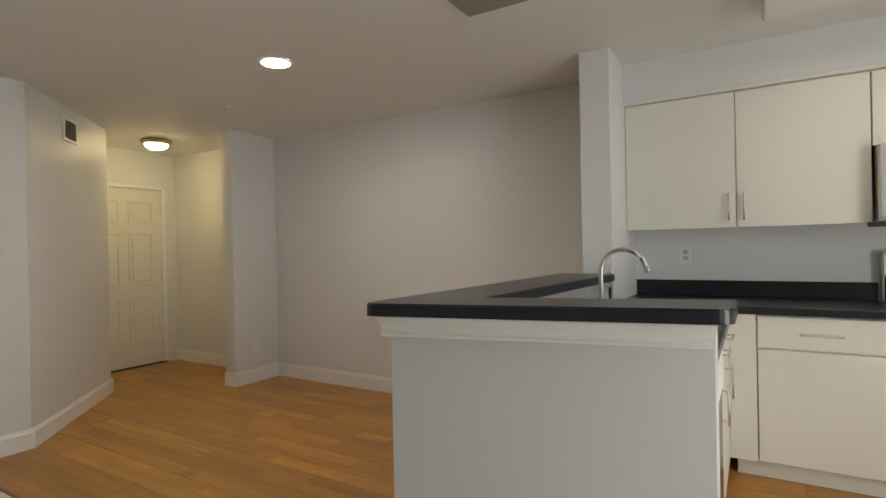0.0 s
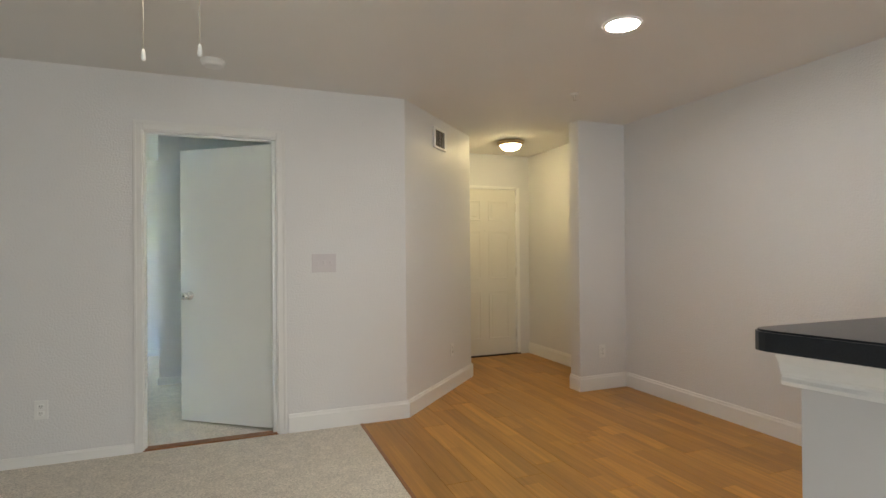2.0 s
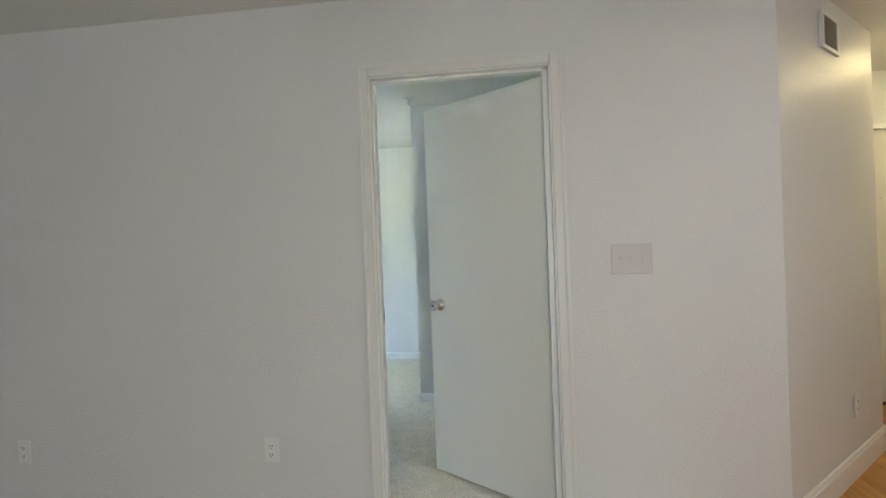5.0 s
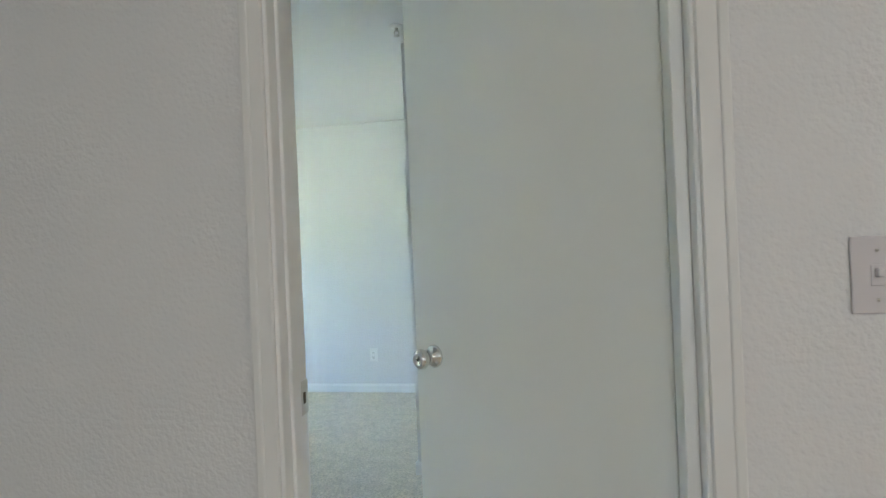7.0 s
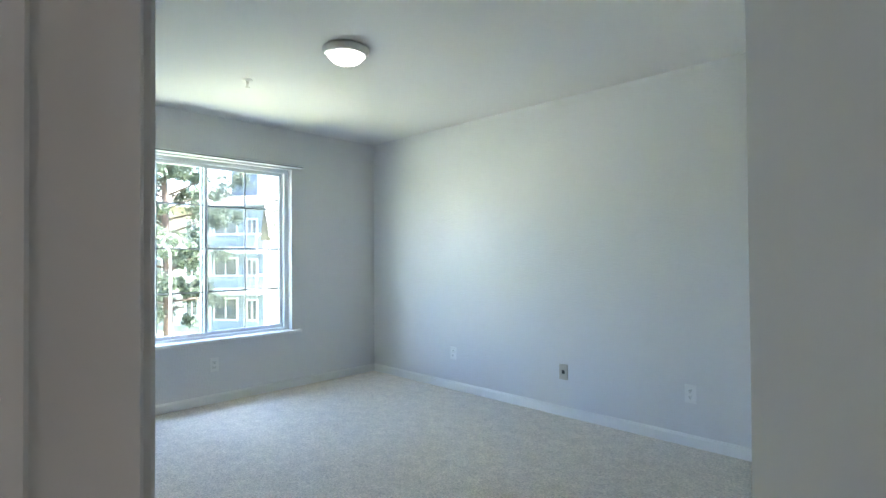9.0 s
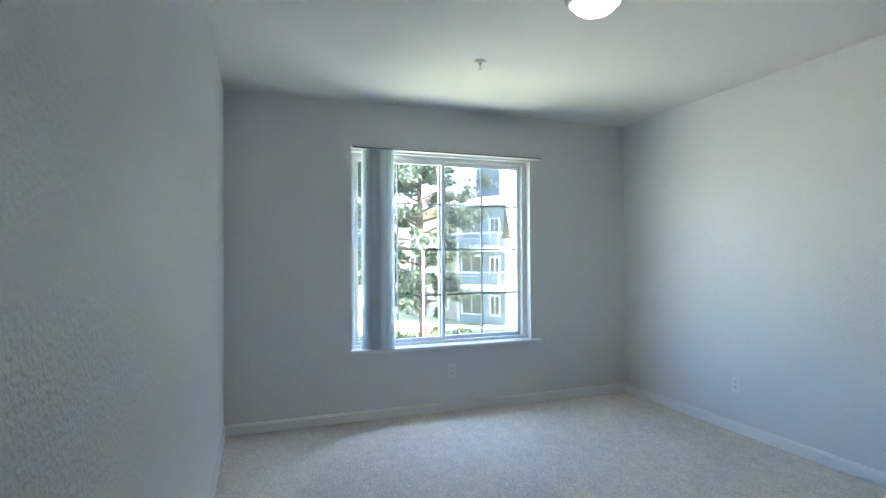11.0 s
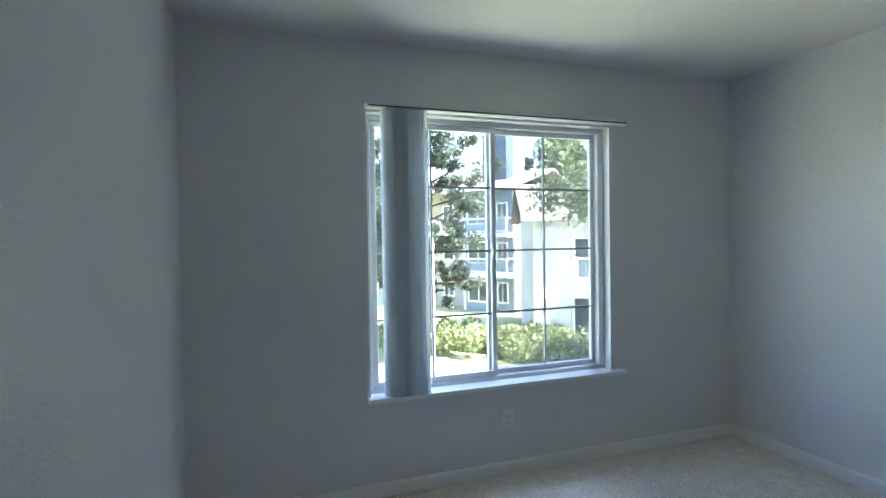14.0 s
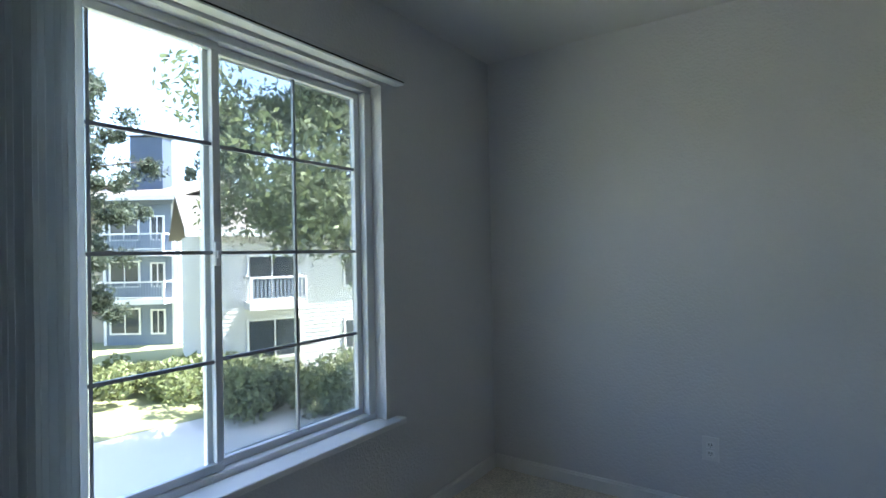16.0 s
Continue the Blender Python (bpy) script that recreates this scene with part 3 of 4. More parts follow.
def sprinkler(x, y):
    o = thing("fire_sprinkler", pose(x, y, H), "small fire sprinkler head on the ceiling", "sprinkler", "ceiling sprinklers")
    part("escutcheon", lathe(B(), [(0, 0), (0.034, 0), (0.032, -0.006), (0.018, -0.010), (0.012, -0.012), (0, -0.012)], 24), PLASTIC, o)
    bm = B()
    lathe(bm, [(0, -0.01), (0.009, -0.01), (0.009, -0.026), (0.005, -0.028), (0, -0.028)], 12)
    for s in (-1, 1):
        tube(bm, [(s * 0.008, 0, -0.024), (s * 0.013, 0, -0.036), (s * 0.004, 0, -0.05)], 0.0022, 6)
    part("body", bm, STEEL, o, "metal sprinkler body")
    part("deflector", lathe(B(), [(0, -0.05), (0.015, -0.05), (0.015, -0.052), (0, -0.053)], 16), STEEL, o)


sprinkler(2.87, -0.555)
sprinkler(-3.10, 1.60)
sprinkler(-0.14, 1.62)

sm = thing("smoke_detector", pose(0.41, -0.365, H), "round white smoke detector", "smoke detector")
part("base", lathe(B(), [(0, 0), (0.07, 0), (0.07, -0.012), (0.066, -0.014), (0, -0.014)], 32), PLASTIC, sm)
part("cover", lathe(B(), [(0.064, -0.013), (0.062, -0.028), (0.05, -0.036), (0.03, -0.037), (0.028, -0.034), (0, -0.034)], 32), PLASTIC, sm)

fan = thing("chain_ceiling_lamp", pose(0.358, -1.915, H), "ceiling lamp with lit glass bowl and two pull chains", "ceiling light")
part("canopy", lathe(B(), [(0, 0), (0.09, 0), (0.085, -0.03), (0.05, -0.06), (0.05, -0.10), (0.11, -0.115), (0.12, -0.15), (0.10, -0.175), (0, -0.175)], 40), PLASTIC, fan)
part("bowl", lathe(B(), [(0.125, -0.165), (0.13, -0.19), (0.125, -0.25), (0.10, -0.295), (0.06, -0.32), (0, -0.33)], 40), BOWL_F, fan, "frosted glass bowl, lit")
for dx, dy, zb in ((-0.09, 0.06, -0.50), (0.085, -0.07, -0.51)):
    bm = B()
    tube(bm, [(dx, dy, -0.15), (dx, dy, zb)], 0.0016, 6)
    ch = part("pull_chain", bm, PLASTIC_D, fan)
    part("pull", lathe(B(), [(0, 0.004), (0.004, 0.002), (0.0065, -0.014), (0.0075, -0.03), (0.005, -0.036), (0, -0.037)], 14, Matrix.Translation((dx, dy, zb))), PLASTIC, ch)

bx = thing("ceiling_fixture_box", pose(1.855, -3.546, H), "grey boxed rectangular ceiling fixture over the peninsula", "ceiling fixture")
bm = B()
for a in ((-0.62, 0.62, 0.51, 0.63), (-0.62, 0.62, -0.63, -0.51), (-0.62, -0.5, -0.51, 0.51), (0.5, 0.62, -0.51, 0.51)):
    box(bm, a[0], a[1], a[2], a[3], -0.012, 0.0)
part("frame", bm, GREYBOX, bx)
part("panel", box(B(), -0.5, 0.5, -0.51, 0.51, -0.008, 0.0), GREYBOX, bx)

# ---- kitchen ----
pen = thing("peninsula", pose(0, 0, 0), "white half-height kitchen peninsula wall with moulded cap trim", "peninsula")
PX = [(1.565, -3.085), (1.765, -4.01)]
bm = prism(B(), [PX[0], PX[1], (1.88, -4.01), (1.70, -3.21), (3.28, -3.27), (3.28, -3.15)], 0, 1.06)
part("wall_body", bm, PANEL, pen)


def along(bm, a, b, off, z0, z1, thick):
    a, b = Vector(a), Vector(b)
    d = (b - a).normalized()
    n = Vector((d.y, -d.x))
    pts = [a - d * 0.0 + n * off, b + n * off, b + n * (off + thick), a + n * (off + thick)]
    prism(bm, [(p.x, p.y) for p in pts], z0, z1)


for (a, b) in ((PX[1], PX[0]), (PX[0], (3.25, -3.15))):
    bm = B()
    a, b = Vector(a), Vector(b)
    d = (b - a).normalized()
    n = Vector((-d.y, d.x))
    prof = ((0, 0.985), (0.010, 0.985), (0.014, 0.993), (0.010, 1.0), (0.010, 1.006), (0.016, 1.012), (0.022, 1.03), (0.038, 1.048), (0.038, 1.06), (0, 1.06))
    e0 = a - d * 0.0
    e1 = b + d * 0.03
    rows_ = [[bm.verts.new((p.x + n.x * o, p.y + n.y * o, z)) for o, z in prof] for p in (e0, e1)]
    for i in range(len(prof)):
        j = (i + 1) % len(prof)
        bm.faces.new((rows_[0][i], rows_[0][j], rows_[1][j], rows_[1][i]))
    bm.faces.new(rows_[0])
    bm.faces.new(rows_[1][::-1])
    part("cap_moulding", bm, TRIM, pen)


def rounded(pts, radii, seg=6):
    out = []
    n = len(pts)
    for i, p in enumerate(pts):
        p = Vector(p)
        a, b = Vector(pts[i - 1]), Vector(pts[(i + 1) % n])
        r = radii[i]
        if not r:
            out.append(tuple(p))
            continue
        p0, p1 = p + (a - p).normalized() * r, p + (b - p).normalized() * r
        for k in range(seg + 1):
            t = k / seg
            q = (1 - t) ** 2 * p0 + 2 * t * (1 - t) * p + t * t * p1
            out.append((q.x, q.y))
    return out


bar = rounded([(1.46, -3.042), (1.69, -4.06), (1.955, -4.06), (1.765, -3.335), (3.289, -3.412), (3.289, -3.09)], [0.06, 0.05, 0, 0, 0.02, 0])
bm = prism(B(), bar, 1.06, 1.10)
tops = [e for e in bm.edges if all(abs(v.co.z - 1.10) < 1e-5 for v in e.verts)]
bmesh.ops.bevel(bm, geom=tops, offset=0.004, segments=2, affect="EDGES")
tagged(part("bar_top", bm, COUNTER), "dark grey laminate raised bar top with rounded corner", "worktop")

# lower worktop: along the peninsula with the sink, and along the kitchen wall
bm = B()
SX0, SX1, SY0, SY1 = 2.42, 3.05, -3.90, -3.52
box(bm, 1.86, SX0, -4.0, -3.27, 0.885, 0.925, 0.004)
box(bm, SX1, 3.40, -4.0, -3.37, 0.885, 0.925, 0.004)
box(bm, SX0, SX1, SY1, -3.30, 0.885, 0.925, 0.004)
box(bm, SX0, SX1, -4.0, SY0, 0.885, 0.925, 0.004)
box(bm, 3.40, 4.0, -4.70, -3.37, 0.885, 0.9252, 0.004)
wt = tagged(part("worktop", bm, COUNTER), "dark laminate kitchen worktop around the sink", "worktop")
bs = B()
box(bs, 3.98, 4.0, -4.70, -3.37, 0.925, 1.025, 0.003)
box(bs, 3.29, 3.98, -3.39, -3.37, 0.925, 1.025, 0.003)
part("backsplash", bs, COUNTER, wt)
sink = thing("sink", pose(0, 0, 0), "stainless steel drop-in kitchen sink", "sink")
bm = B()
for a in ((SX0 - 0.02, SX1 + 0.02, SY1, SY1 + 0.06), (SX0 - 0.02, SX1 + 0.02, SY0 - 0.02, SY0), (SX0 - 0.02, SX0, SY0, SY1), (SX1, SX1 + 0.02, SY0, SY1)):
    box(bm, *a, 0.925, 0.931, 0.002)
part("rim", bm, STEEL, sink)
bm = B()
for a in ((SX0, SX1, SY0, SY0 + 0.004), (SX0, SX1, SY1 - 0.004, SY1), (SX0, SX0 + 0.004, SY0, SY1), (SX1 - 0.004, SX1, SY0, SY1)):
    box(bm, *a, 0.74, 0.928)
box(bm, SX0, SX1, SY0, SY1, 0.736, 0.74)
part("bowl", bm, STEEL, sink)

tap = thing("faucet", pose(2.71, -3.475, 0.93), "brushed nickel gooseneck kitchen faucet", "faucet")
part("base", lathe(B(), [(0, 0), (0.028, 0), (0.028, 0.008), (0.02, 0.02), (0.016, 0.05), (0, 0.05)], 24), STEEL, tap)
arc = [(0, 0, 0.04), (0, 0, 0.14), (0, 0, 0.21)]
for i in range(1, 14):
    a = math.pi * i / 15
    arc.append((0.03 * (1 - math.cos(a)) / 2, -0.10 * (1 - math.cos(a)), 0.21 + 0.105 * math.sin(a)))
arc.append((0.031, -0.205, 0.215))
part("spout", tube(B(), arc, 0.011, 14), STEEL, tap)
part("aerator", tube(B(), [(0.031, -0.203, 0.235), (0.032, -0.206, 0.207)], 0.014, 14), STEEL, tap)
part("handle", tube(B(), [(0.0, -0.01, 0.045), (0.03, -0.03, 0.055), (0.075, -0.045, 0.06)], [0.010, 0.008, 0.006], 10), STEEL, tap)
part("side_spray", lathe(B(), [(0, 0), (0.02, 0), (0.018, 0.012), (0.013, 0.02), (0.013, 0.05), (0, 0.055)], 16, Matrix.Translation((-0.10, 0.0, 0))), STEEL, tap)


def bar_handle(bm, p, length, axis, out):
    """A round bar on two posts."""
    p, axis, out = Vector(p), Vector(axis), Vector(out)
    tube(bm, [p - axis * length / 2 + out * 0.03, p + axis * length / 2 + out * 0.03], 0.0055, 10)
    for s in (-1, 1):
        q = p + axis * s * (length / 2 - 0.02)
        tube(bm, [q, q + out * 0.03], 0.0045, 8)
    return bm


def wall_cabinet(y0, y1, z0, z1, handle, label):
    """Front at x = 3.68 facing -x."""
    o = thing("wall_cabinet", pose(0, 0, 0), label, "cabinet", "kitchen wall cabinets")
    part("body", box(B(), 3.70, 3.998, y0, y1, z0, z1), CAB_EDGE, o)
    d = part("door", box(B(), 3.68, 3.699, y0 + 0.0012, y1 - 0.0012, z0 - 0.004, z1 - 0.003, 0.0015), CAB, o)
    if handle is not None:
        part("handle", bar_handle(B(), (3.68, handle, z0 + 0.115), 0.16, (0, 0, 1), (-1, 0, 0)), STEEL, d, "brushed nickel bar handle")
    return o


wall_cabinet(-4.0162, -3.402, 1.36, 2.15, -3.978, "flat white wall cabinet with nickel bar handle")
wall_cabinet(-4.635, -4.018, 1.36, 2.15, -4.056, "flat white wall cabinet with nickel bar handle")
wall_cabinet(-5.36, -4.64, 1.76, 2.15, -4.98, "short white wall cabinet above the microwave")
tagged(part("cabinet_top_rail", box(B(), 3.655, 3.998, -5.36, -3.402, 2.151, 2.177, 0.003), CAB_EDGE), "pale rail along the top of the wall cabinets", "rail", kind="structure")


def base_cabinet(y0, y1, label, drawer=True):
    o = thing("base_cabinet", pose(0, 0, 0), label, "cabinet", "kitchen base cabinets")
    part("body", box(B(), 3.44, 3.998, y0, y1, 0.1, 0.884), CAB_EDGE, o)
    part("toe_kick", box(B(), 3.49, 3.998, y0, y1 + 0.1, 0.0, 0.099), CAB, o)
    ztop = 0.70 if drawer else 0.865
    part("door", box(B(), 3.42, 3.439, y0 + 0.003, y1 - 0.003, 0.105, ztop, 0.002), CAB, o)
    if drawer:
        d = part("drawer_front", box(B(), 3.42, 3.439, y0 + 0.003, y1 - 0.003, 0.71, 0.875, 0.002), CAB, o)
        part("handle", bar_handle(B(), (3.42, (y0 + y1) / 2, 0.79), 0.18, (0, 1, 0), (-1, 0, 0)), STEEL, d, "brushed nickel bar handle")
    return o


base_cabinet(-4.665, -4.107, "white base cabinet with drawer and nickel handle")
tagged(part("corner_filler", box(B(), 3.4125, 3.998, -4.104, -3.95, 0.1, 0.884, 0.002), CAB), "narrow white corner filler beside the base cabinet", "cabinet filler")


def peninsula_cabinet(x0, x1, label):
    o = thing("base_cabinet", pose(0, 0, 0), label, "cabinet", "peninsula cabinets")
    part("body", box(B(), x0, x1, -3.955, -3.40, 0.1, 0.884), CAB_EDGE, o)
    part("toe_kick", box(B(), x0, x1, -3.90, -3.40, 0, 0.099), CAB, o)
    d = part("door", box(B(), x0 + 0.003, x1 - 0.003, -3.975, -3.956, 0.105, 0.70, 0.002), CAB, o)
    part("handle", bar_handle(B(), (x0 + 0.06, -3.975, 0.6), 0.16, (0, 0, 1), (0, -1, 0)), STEEL, d, "brushed nickel bar handle")
    d = part("drawer_front", box(B(), x0 + 0.003, x1 - 0.003, -3.975, -3.956, 0.71, 0.875, 0.002), CAB, o)
    part("handle", bar_handle(B(), ((x0 + x1) / 2, -3.975, 0.79), 0.16, (1, 0, 0), (0, -1, 0)), STEEL, d, "brushed nickel bar handle")


peninsula_cabinet(2.55, 2.98, "white base cabinet under the sink worktop")
peninsula_cabinet(2.985, 3.41, "white base cabinet under the sink worktop")
dwm = thing("dishwasher", pose(0, 0, 0), "black and white built-in dishwasher under the worktop", "dishwasher")
part("body", box(B(), 1.95, 2.545, -3.955, -3.40, 0.0, 0.884), PLASTIC, dwm)
part("door", box(B(), 1.953, 2.542, -3.985, -3.956, 0.11, 0.70, 0.004), BLACK, dwm, "glossy black door")
part("control_panel", box(B(), 1.953, 2.542, -3.99, -3.956, 0.705, 0.875, 0.006), PLASTIC, dwm)

mw = thing("microwave", pose(0, 0, 0), "over-range microwave with brushed steel side", "microwave")
part("body", box(B(), 3.60, 3.998, -5.36, -4.65, 1.36, 1.755, 0.006), STEEL, mw)
md = part("door", box(B(), 3.575, 3.599, -5.16, -4.652, 1.38, 1.75, 0.004), STEEL, mw, "brushed steel door")
part("glass", box(B(), 3.572, 3.576, -5.10, -4.76, 1.44, 1.69, 0.001), BLACK, md, "dark door glass")
part("handle", bar_handle(B(), (3.575, -4.70, 1.565), 0.3, (0, 0, 1), (-1, 0, 0)), STEEL, md, "brushed steel bar handle")
part("grille", box(B(), 3.57, 3.66, -5.35, -4.61, 1.335, 1.359), DARK, mw)
rg = thing("range", pose(0, 0, 0), "white and black electric range with backguard", "range")
part("body", box(B(), 3.40, 3.99, -5.46, -4.71, 0.02, 0.90, 0.005), PLASTIC, rg)
part("cooktop", box(B(), 3.39, 3.93, -5.46, -4.71, 0.901, 0.92, 0.003), BLACK, rg)
bgd = part("backguard", box(B(), 3.93, 3.99, -5.46, -4.71, 0.92, 1.20, 0.008), STEEL, rg)
part("control_panel", box(B(), 3.925, 3.932, -5.44, -4.73, 1.08, 1.18, 0.002), PLASTIC, bgd)
part("lower_panel", box(B(), 3.925, 3.932, -5.45, -4.72, 0.93, 1.07, 0.002), BLACK, bgd)
for y in (-4.80, -4.90, -5.28, -5.38):
    part("dial", lathe(B(), [(0, 0), (0.022, 0), (0.019, 0.02), (0, 0.021)], 16, Matrix.Translation((3.925, y, 1.13)) @ Matrix.Rotation(radians(-90), 4, "Y")), BLACK, bgd)
kl = thing("kitchen_ceiling_light", pose(2.95, -4.75, H), "long white kitchen ceiling light", "ceiling light")
part("housing", box(B(), -0.18, 0.18, -0.6, 0.6, -0.10, 0, 0.01), PLASTIC, kl)

# ---- bedroom window ----
win = thing("window_1", pose(XW, 0, 0), "white vinyl sliding window with a grid of muntins", "window", kind="structure")
GX = -0.095        # glass, behind the wall's face
yc = (WY0 + WY1) / 2 - 0.012
bm = B()
box(bm, -0.13, -0.06, WY0, WY1, WZ0 - 0.02, WZ0 + 0.025, 0.003)
box(bm, -0.13, -0.06, WY0, WY1, WZ1 - 0.03, WZ1, 0.003)
box(bm, -0.13, -0.06, WY0, WY0 + 0.03, WZ0 + 0.025, WZ1 - 0.03, 0.003)
box(bm, -0.13, -0.06, WY1 - 0.045, WY1, WZ0 + 0.025, WZ1 - 0.03, 0.003)
part("frame", bm, VINYL, win)


def sash(y0, y1, x, vy):
    bm = B()
    z0, z1 = WZ0 + 0.026, WZ1 - 0.031
    s = 0.028
    box(bm, x - 0.012, x + 0.012, y0, y1, z0, z0 + s, 0.002)
    box(bm, x - 0.012, x + 0.012, y0, y1, z1 - s, z1, 0.002)
    box(bm, x - 0.012, x + 0.012, y0, y0 + s, z0 + s, z1 - s, 0.002)
    box(bm, x - 0.012, x + 0.012, y1 - s, y1, z0 + s, z1 - s, 0.002)
    o = part("sash", bm, VINYL, win)
    g = part("pane", box(B(), x - 0.002, x + 0.002, y0 + s - 0.004, y1 - s + 0.004, z0 + s - 0.004, z1 - s + 0.004), GLASS, o)
    g.visible_shadow = False
    for z in (1.661, 1.294, 0.927):
        part("muntin", box(B(), x - 0.006, x + 0.006, y0 + s, y1 - s, z - 0.006, z + 0.006), ALU, o)
    part("muntin", box(B(), x - 0.0065, x + 0.0065, vy - 0.005, vy + 0.005, z0 + s, z1 - s), ALU, o)
    return o


sash(yc - 0.02, WY1 - 0.046, GX - 0.014, 2.116)
left_sash = sash(WY0 + 0.031, yc + 0.025, GX + 0.012, 1.38)
sc = part("screen_frame", box(box(box(box(B(), -0.150, -0.138, yc, yc + 0.022, WZ0 + 0.03, WZ1 - 0.035), -0.150, -0.138, WY1 - 0.05, WY1 - 0.028, WZ0 + 0.03, WZ1 - 0.035), -0.150, -0.138, yc + 0.022, WY1 - 0.05, WZ0 + 0.03, WZ0 + 0.05), -0.150, -0.138, yc + 0.022, WY1 - 0.05, WZ1 - 0.055, WZ1 - 0.035), ALU, win, "grey insect screen frame")
part("screen_mesh", box(B(), -0.1445, -0.1435, yc + 0.022, WY1 - 0.05, WZ0 + 0.05, WZ1 - 0.055), SCREEN, sc, "fine grey insect mesh")
bm = B()
box(bm, GX + 0.024, GX + 0.036, yc - 0.004, yc + 0.014, 1.25, 1.33, 0.003)
box(bm, GX + 0.034, GX + 0.044, yc + 0.0, yc + 0.010, 1.275, 1.30, 0.002)
part("latch", bm, VINYL, left_sash, "white sash latch")
structure("window_sill", box(B(), XW - 0.06, XW + 0.055, WY0 - 0.018, WY1 + 0.08, WZ0 - 0.024, WZ0 + 0.002, 0.006, 2), TRIM, "white painted window sill board", "window sill")

bl = thing("vertical_blind", pose(XW + 0.045, 0, 0), "pale vertical blind drawn into a stack beside the window", "blind")
bm = B()
box(bm, -0.04, 0.02, WY0 - 0.01, WY1 + 0.095, 2.052, 2.082, 0.004)
rail = part("head_rail", bm, VINYL, bl)
part("groove", box(B(), 0.0195, 0.0215, WY0, WY1 + 0.085, 2.057, 2.063), DARK, rail)
for i in range(13):
    y = 1.102 + i * 0.0152
    bm = B()
    n = 5
    cols = []
    for j in range(n + 1):
        u = j / n - 0.5
        cols.append([bm.verts.new((u * 0.085, 0.004 * (1 - 4 * u * u) + off, z)) for z, off in ((0.540, 0), (2.05, 0), (2.05, 0.0012), (0.540, 0.0012))])
    for a, b in zip(cols, cols[1:]):
        for k in range(4):
            bm.faces.new((a[k], a[(k + 1) % 4], b[(k + 1) % 4], b[k]))
    bm.faces.new(cols[0])
    bm.faces.new(cols[-1][::-1])
    part("vane", bm, VANE, bl, m=pose(0, y, 0, 0, 0, 38 + 6 * math.sin(i * 1.7)))

# ---- outdoors ----
GZ = -4.0
structure("ground", box(B(), -900, 900, -900, 900, GZ - 0.4, GZ), GRASS, "sunlit lawn reaching far away", "ground")
structure("pavement", prism(B(), [(-8, -20), (-17, -20), (-20, 4), (-18.5, 13), (-14, 13), (-15, 4)], GZ - 0.1, GZ + 0.03), PATH_M, "pale concrete walkway across the lawn", "pavement")


def leaves(n, place, size, rng):
    """n small bent leaf tufts; place(rng) gives their centres."""
    c = np.array([place(rng) for _ in range(n)])
    a = rng.normal(size=(n, 3))
    a /= np.linalg.norm(a, axis=1)[:, None]
    b = np.cross(a, rng.normal(size=(n, 3)))
    b /= np.linalg.norm(b, axis=1)[:, None]
    s = size * rng.uniform(0.6, 1.4, n)[:, None]
    v = np.stack([c - a * s, c + b * s * 0.45, c + a * s, c - b * s * 0.45], 1).reshape(-1, 3)
    f = np.arange(n * 4).reshape(n, 4)
    return v, f


def leaf_mesh(name, v, f, mat, parent=None):
    me = bpy.data.meshes.new(name)
    me.from_pydata(v.tolist(), [], f.tolist())
    me.materials.append(mat)
    ob = new(name, me)
    if parent is not None:
        ob.parent = parent
    return ob


def tree(x, y, height, spread, base, leaf, bark, seed, n, label, size=0.16, trunk=0.28):
    """base: the height at which the crown starts."""
    rng = np.random.default_rng(seed)
    o = thing("tree", pose(x, y, GZ), label, "tree", "garden trees")
    bm = B()
    lean = rng.normal(0, 0.25, 2)
    spine = [(lean[0] * t, lean[1] * t, height * t) for t in np.linspace(0, 0.95, 9)]
    tube(bm, spine, [trunk * (1 - 0.9 * t) for t in np.linspace(0, 1, 9)], 12)
    clumps = []
    for i in range(70):
        h = base + (height - base) * (i + rng.uniform(0, 1)) / 70
        t = (h - base) / (height - base)
        reach = spread * (0.55 + 0.45 * math.sin(math.pi * min(1, t * 1.3 + 0.15))) * (1 - t ** 3) * rng.uniform(0.55, 1.1)
        a = i * 2.4 + rng.normal(0, 0.3)
        p0 = Vector((lean[0] * h / height, lean[1] * h / height, h * 0.96))
        p1 = p0 + Vector((math.cos(a) * reach, math.sin(a) * reach, reach * rng.uniform(-0.1, 0.35)))
        mid = (p0 + p1) / 2 + Vector((0, 0, reach * 0.08))
        tube(bm, [p0, mid, p1], [0.07 * (1 - 0.6 * t), 0.045 * (1 - 0.6 * t), 0.012], 6)
        for q, r in ((p1, 0.15), (mid.lerp(p1, 0.75), 0.17), (mid.lerp(p1, 0.35), 0.17), (mid, 0.14)):
            off = Vector(rng.normal(0, 0.09 * spread, 3))
            clumps.append((np.array(q + off), spread * r * rng.uniform(0.5, 1.35)))
    part("trunk", bm, bark, o)

    def place(g):
        c, r = clumps[g.integers(len(clumps))]
        d = g.normal(size=3)
        d /= np.linalg.norm(d)
        return c + d * r * g.uniform(0.3, 1.0) * np.array((1, 1, 0.85))

    v, f = leaves(n, place, size, rng)
    leaf_mesh("crown", v, f, leaf, o)
    return o


tree(-12.0, 11.9, 15.0, 5.6, 5.0, LEAF, BARK, 3, 150000, "tall broadleaf tree with sunlit green crown", 0.085)
tree(-9.7, 13.2, 13.0, 3.6, 5.0, LEAF, BARK, 5, 36000, "broadleaf tree in front of the pale building", 0.085)
tree(-24.5, 7.95, 19.0, 3.4, 2.6, LEAF_D, BARK_R, 8, 75000, "dark conifer with a reddish trunk", 0.085, 0.22)
